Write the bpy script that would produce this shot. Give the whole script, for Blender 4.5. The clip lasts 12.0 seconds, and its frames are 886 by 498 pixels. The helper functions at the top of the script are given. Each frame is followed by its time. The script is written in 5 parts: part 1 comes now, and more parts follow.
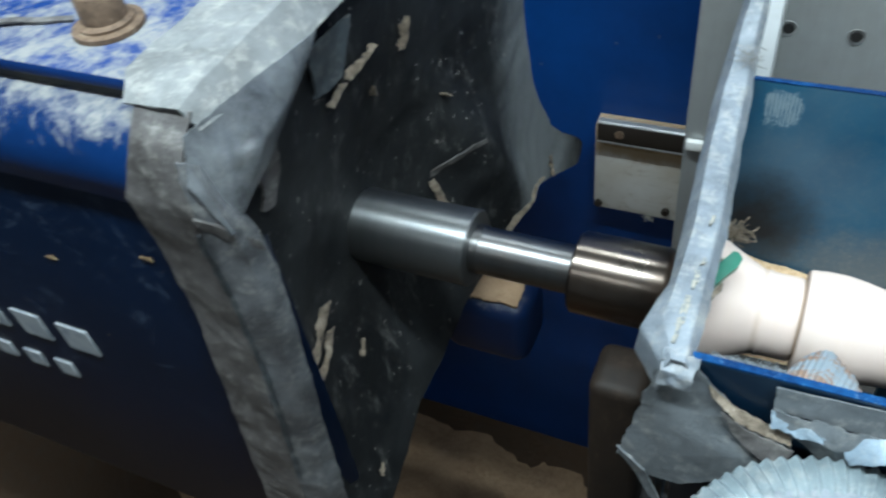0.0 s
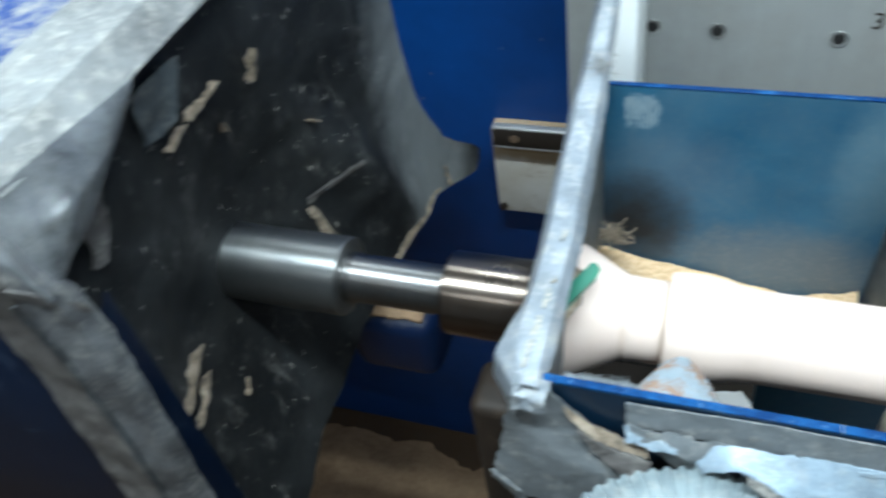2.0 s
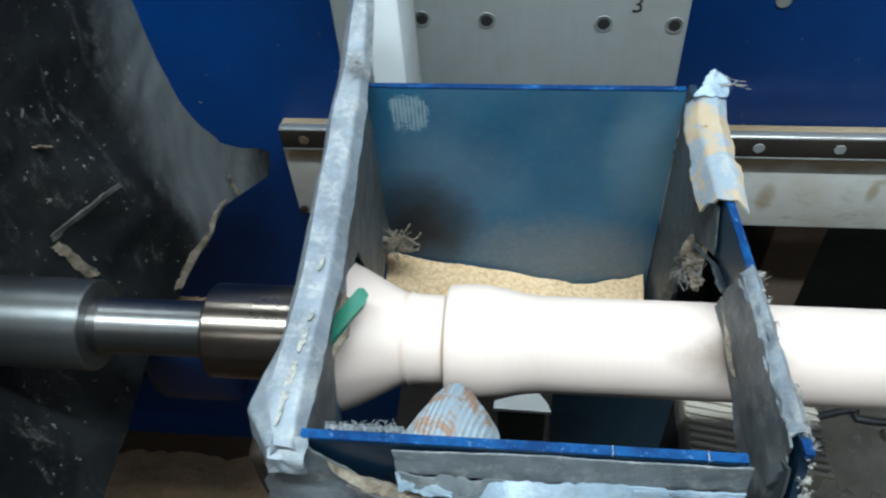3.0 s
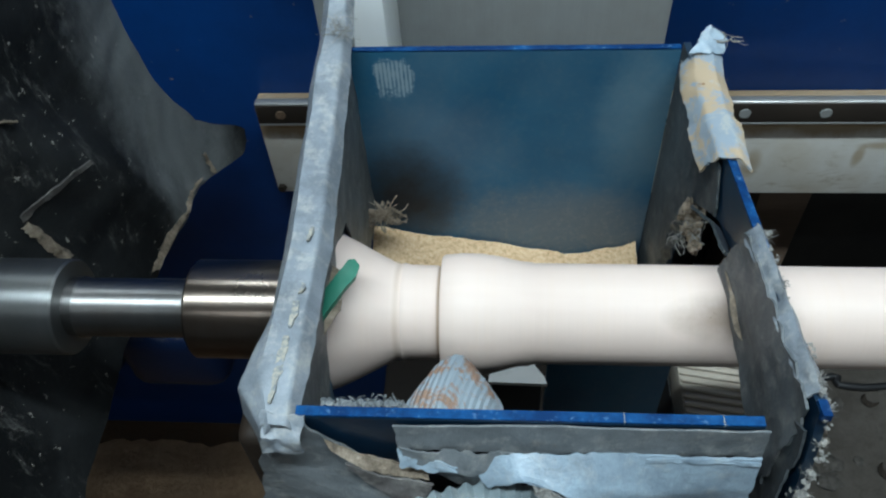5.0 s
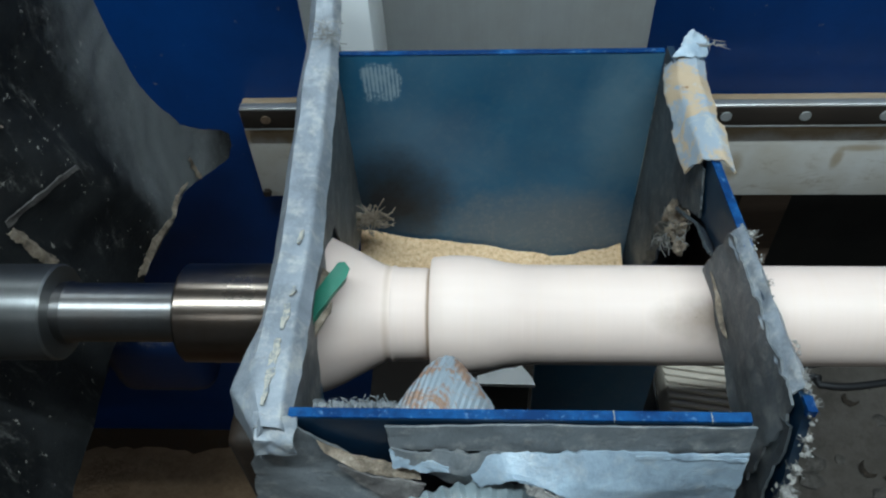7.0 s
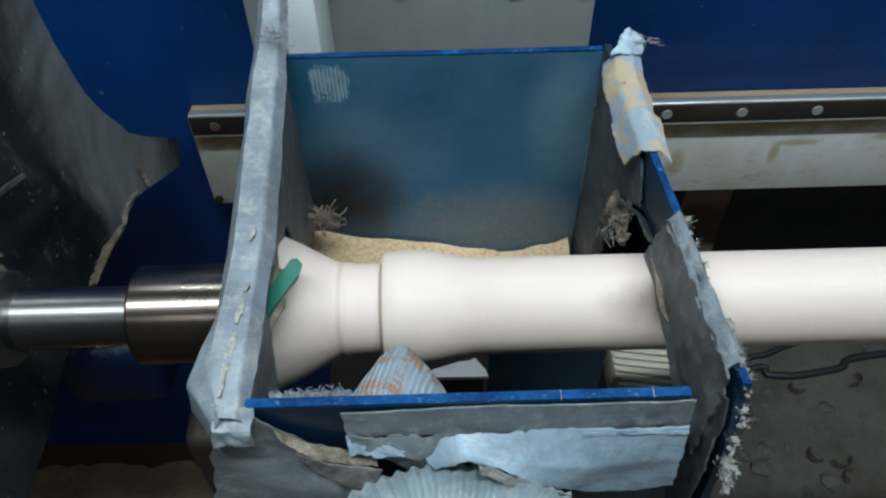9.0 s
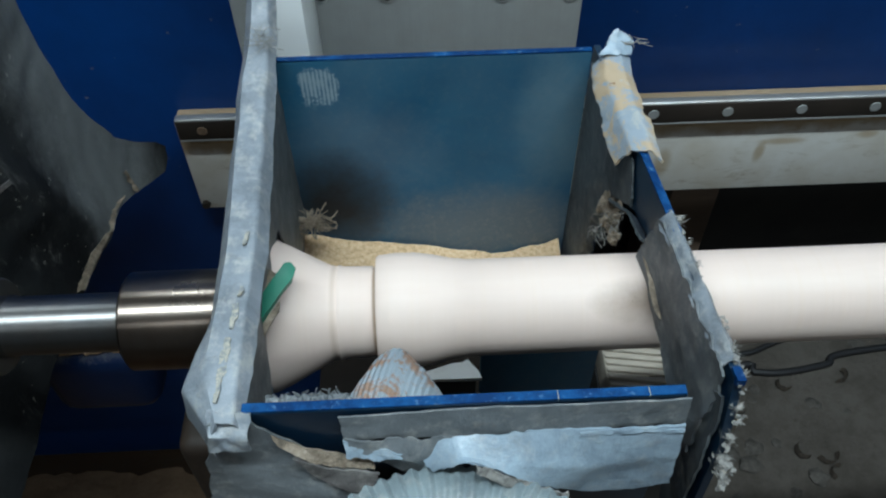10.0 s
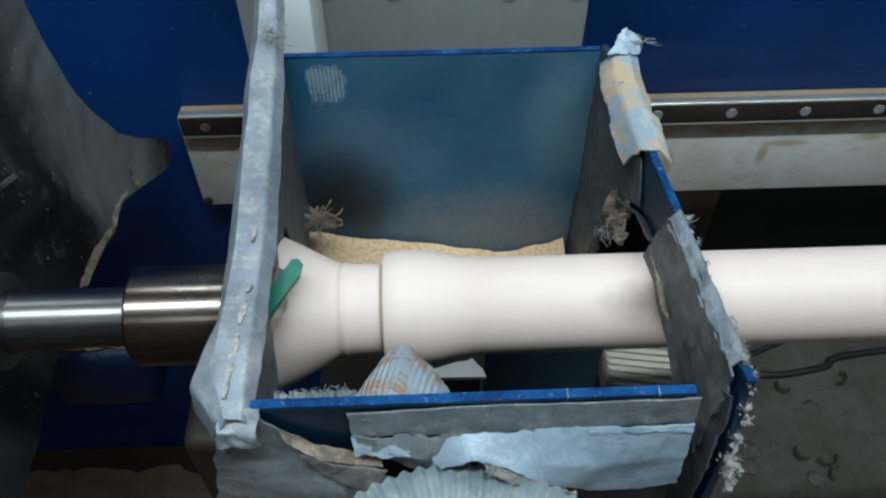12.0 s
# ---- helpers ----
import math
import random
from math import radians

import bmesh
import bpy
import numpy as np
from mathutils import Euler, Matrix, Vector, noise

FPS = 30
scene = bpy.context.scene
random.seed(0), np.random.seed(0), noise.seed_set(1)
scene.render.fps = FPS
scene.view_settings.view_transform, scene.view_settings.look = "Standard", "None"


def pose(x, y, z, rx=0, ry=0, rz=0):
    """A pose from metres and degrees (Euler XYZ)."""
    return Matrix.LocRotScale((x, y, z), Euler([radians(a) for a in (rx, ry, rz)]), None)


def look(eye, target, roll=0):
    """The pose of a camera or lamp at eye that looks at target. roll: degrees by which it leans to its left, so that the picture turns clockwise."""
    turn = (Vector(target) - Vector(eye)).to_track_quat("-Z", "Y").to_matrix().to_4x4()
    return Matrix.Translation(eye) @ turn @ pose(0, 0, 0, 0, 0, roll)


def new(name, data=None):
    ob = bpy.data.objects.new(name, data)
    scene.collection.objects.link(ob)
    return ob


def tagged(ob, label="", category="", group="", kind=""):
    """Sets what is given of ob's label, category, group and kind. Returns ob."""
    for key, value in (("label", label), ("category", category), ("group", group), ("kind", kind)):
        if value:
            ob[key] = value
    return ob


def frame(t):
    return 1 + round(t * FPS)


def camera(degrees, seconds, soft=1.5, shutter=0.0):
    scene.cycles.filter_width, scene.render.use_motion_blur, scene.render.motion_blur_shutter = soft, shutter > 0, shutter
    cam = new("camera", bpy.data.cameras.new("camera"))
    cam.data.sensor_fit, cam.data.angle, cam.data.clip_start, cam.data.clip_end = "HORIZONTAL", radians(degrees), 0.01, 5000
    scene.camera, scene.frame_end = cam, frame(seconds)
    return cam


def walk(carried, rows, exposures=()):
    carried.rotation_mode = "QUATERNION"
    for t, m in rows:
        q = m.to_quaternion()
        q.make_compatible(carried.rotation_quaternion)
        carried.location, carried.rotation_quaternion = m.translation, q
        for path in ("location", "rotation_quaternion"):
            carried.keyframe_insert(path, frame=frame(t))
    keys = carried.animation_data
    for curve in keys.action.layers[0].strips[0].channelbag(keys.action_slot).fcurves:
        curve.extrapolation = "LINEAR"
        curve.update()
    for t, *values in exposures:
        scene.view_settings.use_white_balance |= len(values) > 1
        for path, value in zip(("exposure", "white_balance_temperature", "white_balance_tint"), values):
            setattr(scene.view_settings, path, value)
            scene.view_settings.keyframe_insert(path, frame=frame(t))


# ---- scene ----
cam = camera(58.0, 12.0, soft=2.2, shutter=0.5)
PATH = [
    (0, (0.023, -0.369, 1.306), (-0.687, 0.853, -0.109), -9.5),
    (0.5, (0.013, -0.386, 1.311), (-0.803, 0.778, -0.096), -10.8),
    (1, (0.006, -0.389, 1.313), (-0.873, 0.736, -0.088), -12.6),
    (1.5, (0.023, -0.37, 1.309), (-0.774, 0.807, -0.098), -11.7),
    (2, (0.056, -0.342, 1.306), (-0.54, 0.921, -0.126), -11.1),
    (2.5, (0.078, -0.315, 1.302), (-0.28, 0.983, -0.177), -8.0),
    (3, (0.08, -0.302, 1.292), (-0.127, 1.005, -0.207), -4.9),
    (3.2, (0.08, -0.299, 1.289), (-0.101, 1.004, -0.217), -4.6),
    (4.8, (0.072, -0.299, 1.278), (-0.079, 0.957, -0.27), -4.6),
    (5, (0.072, -0.298, 1.279), (-0.074, 0.979, -0.254), -4.5),
    (5.5, (0.072, -0.298, 1.278), (-0.051, 0.976, -0.259), -3.9),
    (6, (0.07, -0.299, 1.279), (-0.044, 0.981, -0.253), -3.5),
    (6.5, (0.07, -0.3, 1.281), (-0.039, 0.988, -0.245), -3.5),
    (8.5, (0.068, -0.303, 1.277), (0.034, 0.981, -0.255), -1.6),
    (9, (0.072, -0.31, 1.283), (0.08, 0.993, -0.234), -1.3),
    (9.5, (0.073, -0.312, 1.285), (0.09, 1.0, -0.225), -1.7),
    (10, (0.069, -0.31, 1.283), (0.113, 0.996, -0.231), -0.8),
    (10.5, (0.067, -0.308, 1.281), (0.1, 1.004, -0.228), -0.8),
    (11, (0.065, -0.308, 1.281), (0.11, 0.997, -0.234), -0.4),
    (11.5, (0.066, -0.309, 1.283), (0.103, 1.007, -0.223), -0.7),
    (12, (0.065, -0.31, 1.282), (0.115, 0.996, -0.233), -0.1),
]
EXPOSURES = ((0.0, 0.56), (0.5, 0.72), (1.0, 0.92), (1.5, 0.94), (2.0, 0.90), (2.5, 0.64), (3.2, 0.42), (4.8, 0.0), (12.0, -0.08))
walk(cam, [(t, look(eye, target, roll)) for t, eye, target, roll in PATH], EXPOSURES)

# ---- light: unseen strip lamps under a ceiling, pale world through no windows ----
Z_FLOOR = 0.28
world = bpy.data.worlds.new("world")
scene.world = world
world.use_nodes = True
world.node_tree.nodes["Background"].inputs[0].default_value = (0.75, 0.85, 1.0, 1)
world.node_tree.nodes["Background"].inputs[1].default_value = 0.03



def area_lamp(name, eye, target, size_x, size_y, power, colour):
    data = bpy.data.lights.new(name, "AREA")
    data.shape, data.size, data.size_y, data.energy, data.color = "RECTANGLE", size_x, size_y, power, colour
    ob = new(name, data)
    ob.matrix_world = look(eye, target)
    return ob


# First lamp follows the spindle's highlight line; the other two are added fill.
LAMPS = ((0.05, -0.42, 2.35), (0.3, 0.9, 3.26), (0.2, -2.3, 3.26))
for (lx, ly, lz), power in zip(LAMPS, (32.5, 17.5, 10.0)):
    area_lamp("strip_light", (lx, ly, lz - 0.08), (lx, ly, 0), 1.5, 0.06, power, (0.73, 0.915, 1.0))

# ---- materials ----
class Nodes:
    """A small hand for building one node material."""

    def __init__(self, name, rough=0.5, metal=0.0):
        self.m = bpy.data.materials.new(name)
        self.m.use_nodes = True
        self.t = self.m.node_tree
        self.n, self.l = self.t.nodes, self.t.links
        self.b = self.n["Principled BSDF"]
        self.b.inputs["Roughness"].default_value = rough
        self.b.inputs["Metallic"].default_value = metal
        self.co = self.n.new("ShaderNodeTexCoord").outputs["Object"]

    def stretch(self, sx, sy, sz):
        q = self.n.new("ShaderNodeMapping")
        q.inputs["Scale"].default_value = (sx, sy, sz)
        self.l.new(self.co, q.inputs["Vector"])
        return q.outputs["Vector"]

    def noise(self, scale, detail=5.0, rough=0.6, vec=None, dist=0.0):
        q = self.n.new("ShaderNodeTexNoise")
        q.inputs["Scale"].default_value, q.inputs["Detail"].default_value = scale, detail
        q.inputs["Roughness"].default_value, q.inputs["Distortion"].default_value = rough, dist
        self.l.new(vec or self.co, q.inputs["Vector"])
        return q.outputs["Fac"]

    def ramp(self, fac, stops):
        q = self.n.new("ShaderNodeValToRGB")
        e = q.color_ramp.elements
        while len(e) < len(stops):
            e.new(0.5)
        for k, (p, c) in zip(e, stops):
            k.position, k.color = p, (c if len(c) == 4 else (*c, 1.0))
        self.l.new(fac, q.inputs["Fac"])
        return q.outputs["Color"]

    def step(self, fac, lo, hi):
        return self.ramp(fac, [(lo, (0, 0, 0)), (hi, (1, 1, 1))])

    def mix(self, fac, a, b, kind="MIX"):
        q = self.n.new("ShaderNodeMix")
        q.data_type, q.blend_type = "RGBA", kind
        for v, k in ((fac, 0), (a, 6), (b, 7)):
            if isinstance(v, (int, float)):
                q.inputs[k].default_value = v
            elif isinstance(v, tuple):
                q.inputs[k].default_value = v if len(v) == 4 else (*v, 1.0)
            else:
                self.l.new(v, q.inputs[k])
        return q.outputs[2]

    def math(self, kind, a, b):
        q = self.n.new("ShaderNodeMath")
        q.operation = kind
        for v, k in ((a, 0), (b, 1)):
            if isinstance(v, (int, float)):
                q.inputs[k].default_value = v
            else:
                self.l.new(v, q.inputs[k])
        return q.outputs[0]

    def axis(self, k):
        q = self.n.new("ShaderNodeSeparateXYZ")
        self.l.new(self.co, q.inputs[0])
        return q.outputs[k]

    def done(self, colour, bump=None, strength=0.3, dist=0.001, rough=None):
        if isinstance(colour, tuple):
            self.b.inputs["Base Color"].default_value = colour if len(colour) == 4 else (*colour, 1.0)
        else:
            self.l.new(colour, self.b.inputs["Base Color"])
        if bump is not None:
            q = self.n.new("ShaderNodeBump")
            q.inputs["Strength"].default_value, q.inputs["Distance"].default_value = strength, dist
            self.l.new(bump, q.inputs["Height"])
            self.l.new(q.outputs[0], self.b.inputs["Normal"])
        if rough is not None:
            self.l.new(rough, self.b.inputs["Roughness"])
        return self.m


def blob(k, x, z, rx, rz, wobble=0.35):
    """A soft-edged patch round a place on a sheet: 1 in the middle, 0 outside."""
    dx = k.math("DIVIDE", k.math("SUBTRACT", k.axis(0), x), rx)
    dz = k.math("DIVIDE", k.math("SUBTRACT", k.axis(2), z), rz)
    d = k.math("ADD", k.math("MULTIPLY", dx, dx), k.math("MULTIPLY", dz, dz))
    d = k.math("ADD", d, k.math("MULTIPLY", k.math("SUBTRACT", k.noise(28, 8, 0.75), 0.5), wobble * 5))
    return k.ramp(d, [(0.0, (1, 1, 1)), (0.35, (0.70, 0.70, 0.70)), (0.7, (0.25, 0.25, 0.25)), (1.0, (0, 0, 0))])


def paint_blue(name, base, dust_lo, dust_hi, dust=(0.42, 0.40, 0.37), rough=0.42):
    k = Nodes(name, rough)
    big, fine = k.noise(14, 7, 0.7), k.noise(260, 5, 0.75)
    col = k.mix(k.step(big, 0.35, 0.7), base, tuple(v * 0.72 for v in base))
    up = k.n.new("ShaderNodeSeparateXYZ")
    k.l.new(k.n.new("ShaderNodeNewGeometry").outputs["Normal"], up.inputs[0])
    k.b.inputs["Specular IOR Level"].default_value = 0.3
    lie = k.math("MULTIPLY", k.math("MAXIMUM", up.outputs[2], 0.0), 0.22)
    speck = k.math("ADD", k.math("MULTIPLY", k.noise(38, 9, 0.78, dist=0.5), 0.75), k.math("MULTIPLY", fine, 0.25))
    mask = k.math("MULTIPLY", k.step(k.math("ADD", speck, lie), dust_lo, dust_hi), 0.9)
    col = k.mix(mask, col, dust)
    chips = k.step(k.noise(75, 5, 0.65), 0.70, 0.74)
    col = k.mix(k.math("MULTIPLY", chips, 0.5), col, (0.30, 0.24, 0.18))
    return k.done(col, fine, 0.25, 0.0006, k.ramp(mask, [(0, (rough,) * 3), (1, (0.9,) * 3)]))


# One machine blue: the front's shade and lip's light are in the colours.
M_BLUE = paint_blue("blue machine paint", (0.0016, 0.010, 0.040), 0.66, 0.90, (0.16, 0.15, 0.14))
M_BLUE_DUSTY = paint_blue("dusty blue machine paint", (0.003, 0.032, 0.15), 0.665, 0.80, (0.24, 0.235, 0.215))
M_BLUE_LIT = paint_blue("light-brightened blue lip paint under dust", (0.0015, 0.023, 0.098), 0.66, 0.82, (0.25, 0.245, 0.225), 0.35)
M_BLUE_SHADED = paint_blue("shade-darkened headstock front paint", (0.0006, 0.0064, 0.022), 0.56, 0.92, (0.08, 0.11, 0.16), 0.34)
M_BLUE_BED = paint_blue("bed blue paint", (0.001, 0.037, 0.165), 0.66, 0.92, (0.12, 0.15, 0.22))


def make_steel(name, base, rough, streak=(1, 60, 60), rust=0.0, brown=(0.16, 0.10, 0.06), metal=1.0, spun=False):
    k = Nodes(name, rough, metal)
    fine = k.mix(0.55, k.noise(30, 4, 0.7, k.stretch(*streak)), k.noise(6, 3, 0.6, k.stretch(*[v * 0.5 for v in streak])))
    big = k.noise(14, 5, 0.6)
    col = k.mix(fine, tuple(v * 0.7 for v in base), base)
    col = k.mix(k.math("MULTIPLY", k.step(big, 0.45, 0.75), 0.35 + rust), col, brown)
    if spun:
        k.b.inputs["Anisotropic"].default_value, k.b.inputs["Anisotropic Rotation"].default_value = 0.75, 0.25
        way = k.n.new("ShaderNodeTangent")
        way.direction_type, way.axis = "RADIAL", "X"
        k.l.new(way.outputs[0], k.b.inputs["Tangent"])
    return k.done(col, fine, 0.12, 0.0004, k.ramp(big, [(0.3, (rough * 0.8,) * 3), (0.75, (min(1, rough * 1.6),) * 3)]))


M_STEEL = make_steel("turned steel", (0.22, 0.22, 0.22), 0.36, (90, 2, 2), 0.15, metal=1.0, spun=True)
M_SLEEVE = make_steel("brushed sleeve steel", (0.30, 0.305, 0.305), 0.36, (90, 2, 2), 0.1, (0.20, 0.17, 0.15), metal=0.95, spun=True)
M_CHUCK = make_steel("brown worn steel", (0.20, 0.165, 0.14), 0.26, (60, 2, 2), 0.45, (0.10, 0.06, 0.04), spun=True)
M_RAIL = make_steel("ground rail steel", (0.58, 0.58, 0.57), 0.34, (2, 60, 60), 0.1, metal=0.7)
M_DARK_STEEL = make_steel("dark brown steel", (0.040, 0.031, 0.025), 0.5, (20, 20, 20), 0.1, (0.05, 0.032, 0.02), 0.4)
M_PLATE = make_steel("milled grey plate", (0.38, 0.39, 0.385), 0.45, (40, 40, 2), 0.1, (0.20, 0.18, 0.155), 0.35)

k = Nodes("white painted steel", 0.5)
f = k.noise(40, 6, 0.7)
c = k.mix(k.step(k.noise(7, 5, 0.6), 0.36, 0.66), (0.60, 0.585, 0.56), (0.40, 0.335, 0.25))
c = k.mix(k.math("MULTIPLY", k.step(k.noise(30, 8, 0.78, k.stretch(0.5, 1, 1.4), 1.8), 0.54, 0.68), 0.65), c, (0.26, 0.19, 0.11))
wash = k.step(k.math("ADD", k.axis(2), k.math("MULTIPLY", k.noise(16, 6, 0.7, k.stretch(1, 1, 0.3)), 0.040)), 0.0855, 0.0925)
c = k.mix(k.math("MULTIPLY", wash, 0.85), c, (0.30, 0.20, 0.105))
for x, z, rx, rz in ((-0.122, 0.0555, 0.024, 0.0050), (-0.139, 0.0440, 0.0055, 0.014), (-0.222, 0.036, 0.009, 0.020), (-0.05, 0.060, 0.012, 0.006)):
    c = k.mix(k.math("MULTIPLY", blob(k, x, z, rx, rz, 0.3), 0.7), c, (0.30, 0.21, 0.11))
M_WHITE = k.done(c, f, 0.2, 0.0005)

k = Nodes("clean white enamel", 0.4)
M_POST = k.done(k.mix(k.step(k.noise(25, 6, 0.7), 0.5, 0.8), (0.86, 0.87, 0.87), (0.66, 0.66, 0.64)), k.noise(120, 3), 0.1, 0.0004)

k = Nodes("rusty oiled casting", 0.6)
k.b.inputs["Specular IOR Level"].default_value = 0.25
M_ARM = k.done(k.ramp(k.noise(26, 7, 0.72, k.stretch(1, 1, 0.4)), [(0.3, (0.006, 0.005, 0.004)), (0.55, (0.020, 0.013, 0.009)), (0.78, (0.085, 0.058, 0.04))]), k.noise(90, 5, 0.7), 0.4, 0.001)

k = Nodes("rail edge stain", 0.8)
M_STAIN = k.done(k.ramp(k.noise(40, 6, 0.7), [(0.3, (0.20, 0.13, 0.06)), (0.7, (0.42, 0.30, 0.17))]), k.noise(200, 3), 0.4, 0.0006)

k = Nodes("black rubber sheet", 0.62)
f = k.noise(300, 5, 0.75)
b = k.noise(15, 8, 0.72, dist=0.4)
c = k.mix(k.step(b, 0.42, 0.72), (0.004, 0.005, 0.006), (0.026, 0.028, 0.029))
c = k.mix(k.math("MULTIPLY", k.step(k.noise(60, 10, 0.85, k.stretch(1, 1, 0.35), 0.3), 0.55, 0.68), 0.75), c, (0.16, 0.155, 0.145))
c = k.mix(k.math("MULTIPLY", k.step(k.noise(190, 5, 0.65), 0.65, 0.68), 0.8), c, (0.36, 0.34, 0.30))
# Right part greyed: dust, and the lit fold put into the colour.
d = k.math("ADD", k.math("POWER", k.math("DIVIDE", k.math("SUBTRACT", k.axis(1), 0.128), 0.080), 2.0), k.math("POWER", k.math("DIVIDE", k.math("SUBTRACT", k.axis(2), 0.17), 0.22), 2.0))
d = k.math("ADD", d, k.math("MULTIPLY", k.math("SUBTRACT", k.noise(32, 9, 0.8), 0.5), 1.5))
c = k.mix(k.math("MULTIPLY", k.ramp(d, [(0.15, (1, 1, 1)), (1.05, (0, 0, 0))]), 0.85), c, (0.225, 0.235, 0.235))
k.b.inputs["Specular IOR Level"].default_value = 0.4
M_RUBBER = k.done(c, k.math("ADD", f, b), 0.35, 0.002)

k = Nodes("torn sawdust-filled rubber", 0.95)
M_TEAR = k.done(k.ramp(k.noise(90, 7, 0.8), [(0.30, (0.03, 0.027, 0.024)), (0.5, (0.24, 0.185, 0.135)), (0.7, (0.46, 0.38, 0.30))]), k.noise(260, 5, 0.8), 0.9, 0.003)


def tape(name, light, dark, dusty, rough=0.42):
    k = Nodes(name, rough)
    k.b.inputs["Specular IOR Level"].default_value = 0.55
    big, mid, fine = k.noise(34, 7, 0.7, dist=0.35), k.noise(150, 6, 0.75), k.noise(900, 2, 0.5)
    col = k.mix(k.step(big, 0.36, 0.64), dark, light)
    col = k.mix(k.math("MULTIPLY", k.step(mid, 0.50, 0.66), dusty), col, (0.44, 0.42, 0.38))
    col = k.mix(k.math("MULTIPLY", k.step(k.noise(70, 8, 0.8, dist=0.6), 0.54, 0.70), 0.45), col, tuple(v * 0.5 for v in dark))
    col = k.mix(k.math("MULTIPLY", k.step(k.noise(95, 6, 0.7), 0.64, 0.72), 0.4), col, (0.12, 0.09, 0.065))
    return k.done(col, k.math("ADD", k.math("ADD", big, k.math("MULTIPLY", mid, 0.6)), k.math("MULTIPLY", fine, 0.15)), 0.6, 0.0016)


M_TAPE = tape("silver cloth tape", (0.155, 0.160, 0.168), (0.058, 0.058, 0.062), 0.3, 0.36)
M_TAPE_TOP = tape("dust-greyed cloth tape", (0.225, 0.23, 0.228), (0.125, 0.126, 0.124), 0.6, 0.5)
M_TAPE_DUSTY = tape("dusty cloth tape", (0.235, 0.26, 0.29), (0.115, 0.13, 0.15), 0.5, 0.45)
M_TAPE_SHINY = tape("shiny folded cloth tape", (0.36, 0.375, 0.39), (0.11, 0.115, 0.12), 0.2, 0.2)
M_TAPE_SHINY.node_tree.nodes["Principled BSDF"].inputs["Metallic"].default_value = 0.55
M_DUCT = tape("grey-green duct metal", (0.20, 0.245, 0.26), (0.11, 0.135, 0.15), 0.3, 0.4)
# Same cloth tape in three darker greys, set by where it hangs.
M_TAPE_MID = tape("mid grey cloth tape", (0.15, 0.162, 0.172), (0.07, 0.077, 0.082), 0.3, 0.5)
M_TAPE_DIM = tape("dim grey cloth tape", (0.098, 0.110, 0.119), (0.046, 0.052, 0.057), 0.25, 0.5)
M_TAPE_DARK = tape("dark grey cloth tape", (0.060, 0.072, 0.080), (0.024, 0.028, 0.032), 0.2, 0.5)
# Paler copy of the tape: light on the duct flap put into colour.
M_TAPE_PALE = tape("pale blue-grey cloth tape", (0.30, 0.38, 0.45), (0.15, 0.195, 0.24), 0.28, 0.34)
M_TAPE_BROWN = tape("dark brown-grey cloth tape", (0.125, 0.115, 0.112), (0.048, 0.042, 0.040), 0.3, 0.5)

k = Nodes("tape with peeling tan glue", 0.7)
b = k.noise(52, 8, 0.72, dist=0.5)
c = k.mix(k.step(b, 0.47, 0.53), (0.22, 0.26, 0.30), (0.37, 0.275, 0.18))
c = k.mix(k.math("MULTIPLY", k.step(k.noise(75, 7, 0.75, dist=0.4), 0.56, 0.62), 0.8), c, (0.33, 0.33, 0.31))
c = k.mix(k.step(k.noise(90, 6, 0.7), 0.66, 0.70), c, (0.20, 0.11, 0.05))
M_TAPE_TAN = k.done(c, b, 0.5, 0.002)

k = Nodes("rusty patches on tape", 0.7)
b = k.noise(85, 7, 0.75, dist=0.6)
c = k.mix(k.step(b, 0.50, 0.57), (0.22, 0.26, 0.29), (0.23, 0.135, 0.09))
M_TAPE_RUST = k.done(c, b, 0.5, 0.0015)

k = Nodes("dry glue and dust", 0.9)
M_STREAK = k.done(k.ramp(k.noise(420, 6, 0.8), [(0.42, (0.15, 0.165, 0.18)), (0.58, (0.36, 0.33, 0.27))]), k.noise(300, 4), 0.6, 0.001)

k = Nodes("fluffed tape threads", 0.95)
M_LINT = k.done(k.ramp(k.noise(260, 6, 0.8), [(0.3, (0.085, 0.08, 0.072)), (0.55, (0.25, 0.24, 0.225)), (0.75, (0.34, 0.285, 0.215))]), k.noise(260, 4, 0.8), 0.8, 0.002)

k = Nodes("blue acrylic sheet", 0.34)
b, f = k.noise(16, 4, 0.55, dist=0.5), k.noise(260, 5, 0.75)
c = k.mix(k.step(b, 0.35, 0.7), (0.009, 0.078, 0.150), (0.018, 0.115, 0.200))
# Pale haze at the left and top right, put into the colour.
c = k.mix(k.math("MULTIPLY", blob(k, -0.045, 0.100, 0.050, 0.042), 0.3), c, (0.15, 0.175, 0.20))
c = k.mix(k.math("MULTIPLY", blob(k, 0.058, 0.120, 0.026, 0.055), 0.6), c, (0.13, 0.21, 0.25))
c = k.mix(k.math("MULTIPLY", blob(k, 0.025, 0.045, 0.085, 0.034), 0.80), c, (0.13, 0.145, 0.155))
c = k.mix(k.math("MULTIPLY", k.step(f, 0.50, 0.75), 0.16), c, (0.20, 0.20, 0.19))
c = k.mix(k.math("MULTIPLY", k.step(k.noise(9, 6, 0.7, k.stretch(1, 1, 0.5), 0.8), 0.48, 0.72), 0.28), c, (0.10, 0.145, 0.175))
grit = k.math("MULTIPLY", blob(k, 0.020, 0.040, 0.095, 0.040), k.step(k.noise(330, 6, 0.8), 0.50, 0.62))
c = k.mix(k.math("MULTIPLY", grit, 0.45), c, (0.20, 0.21, 0.21))
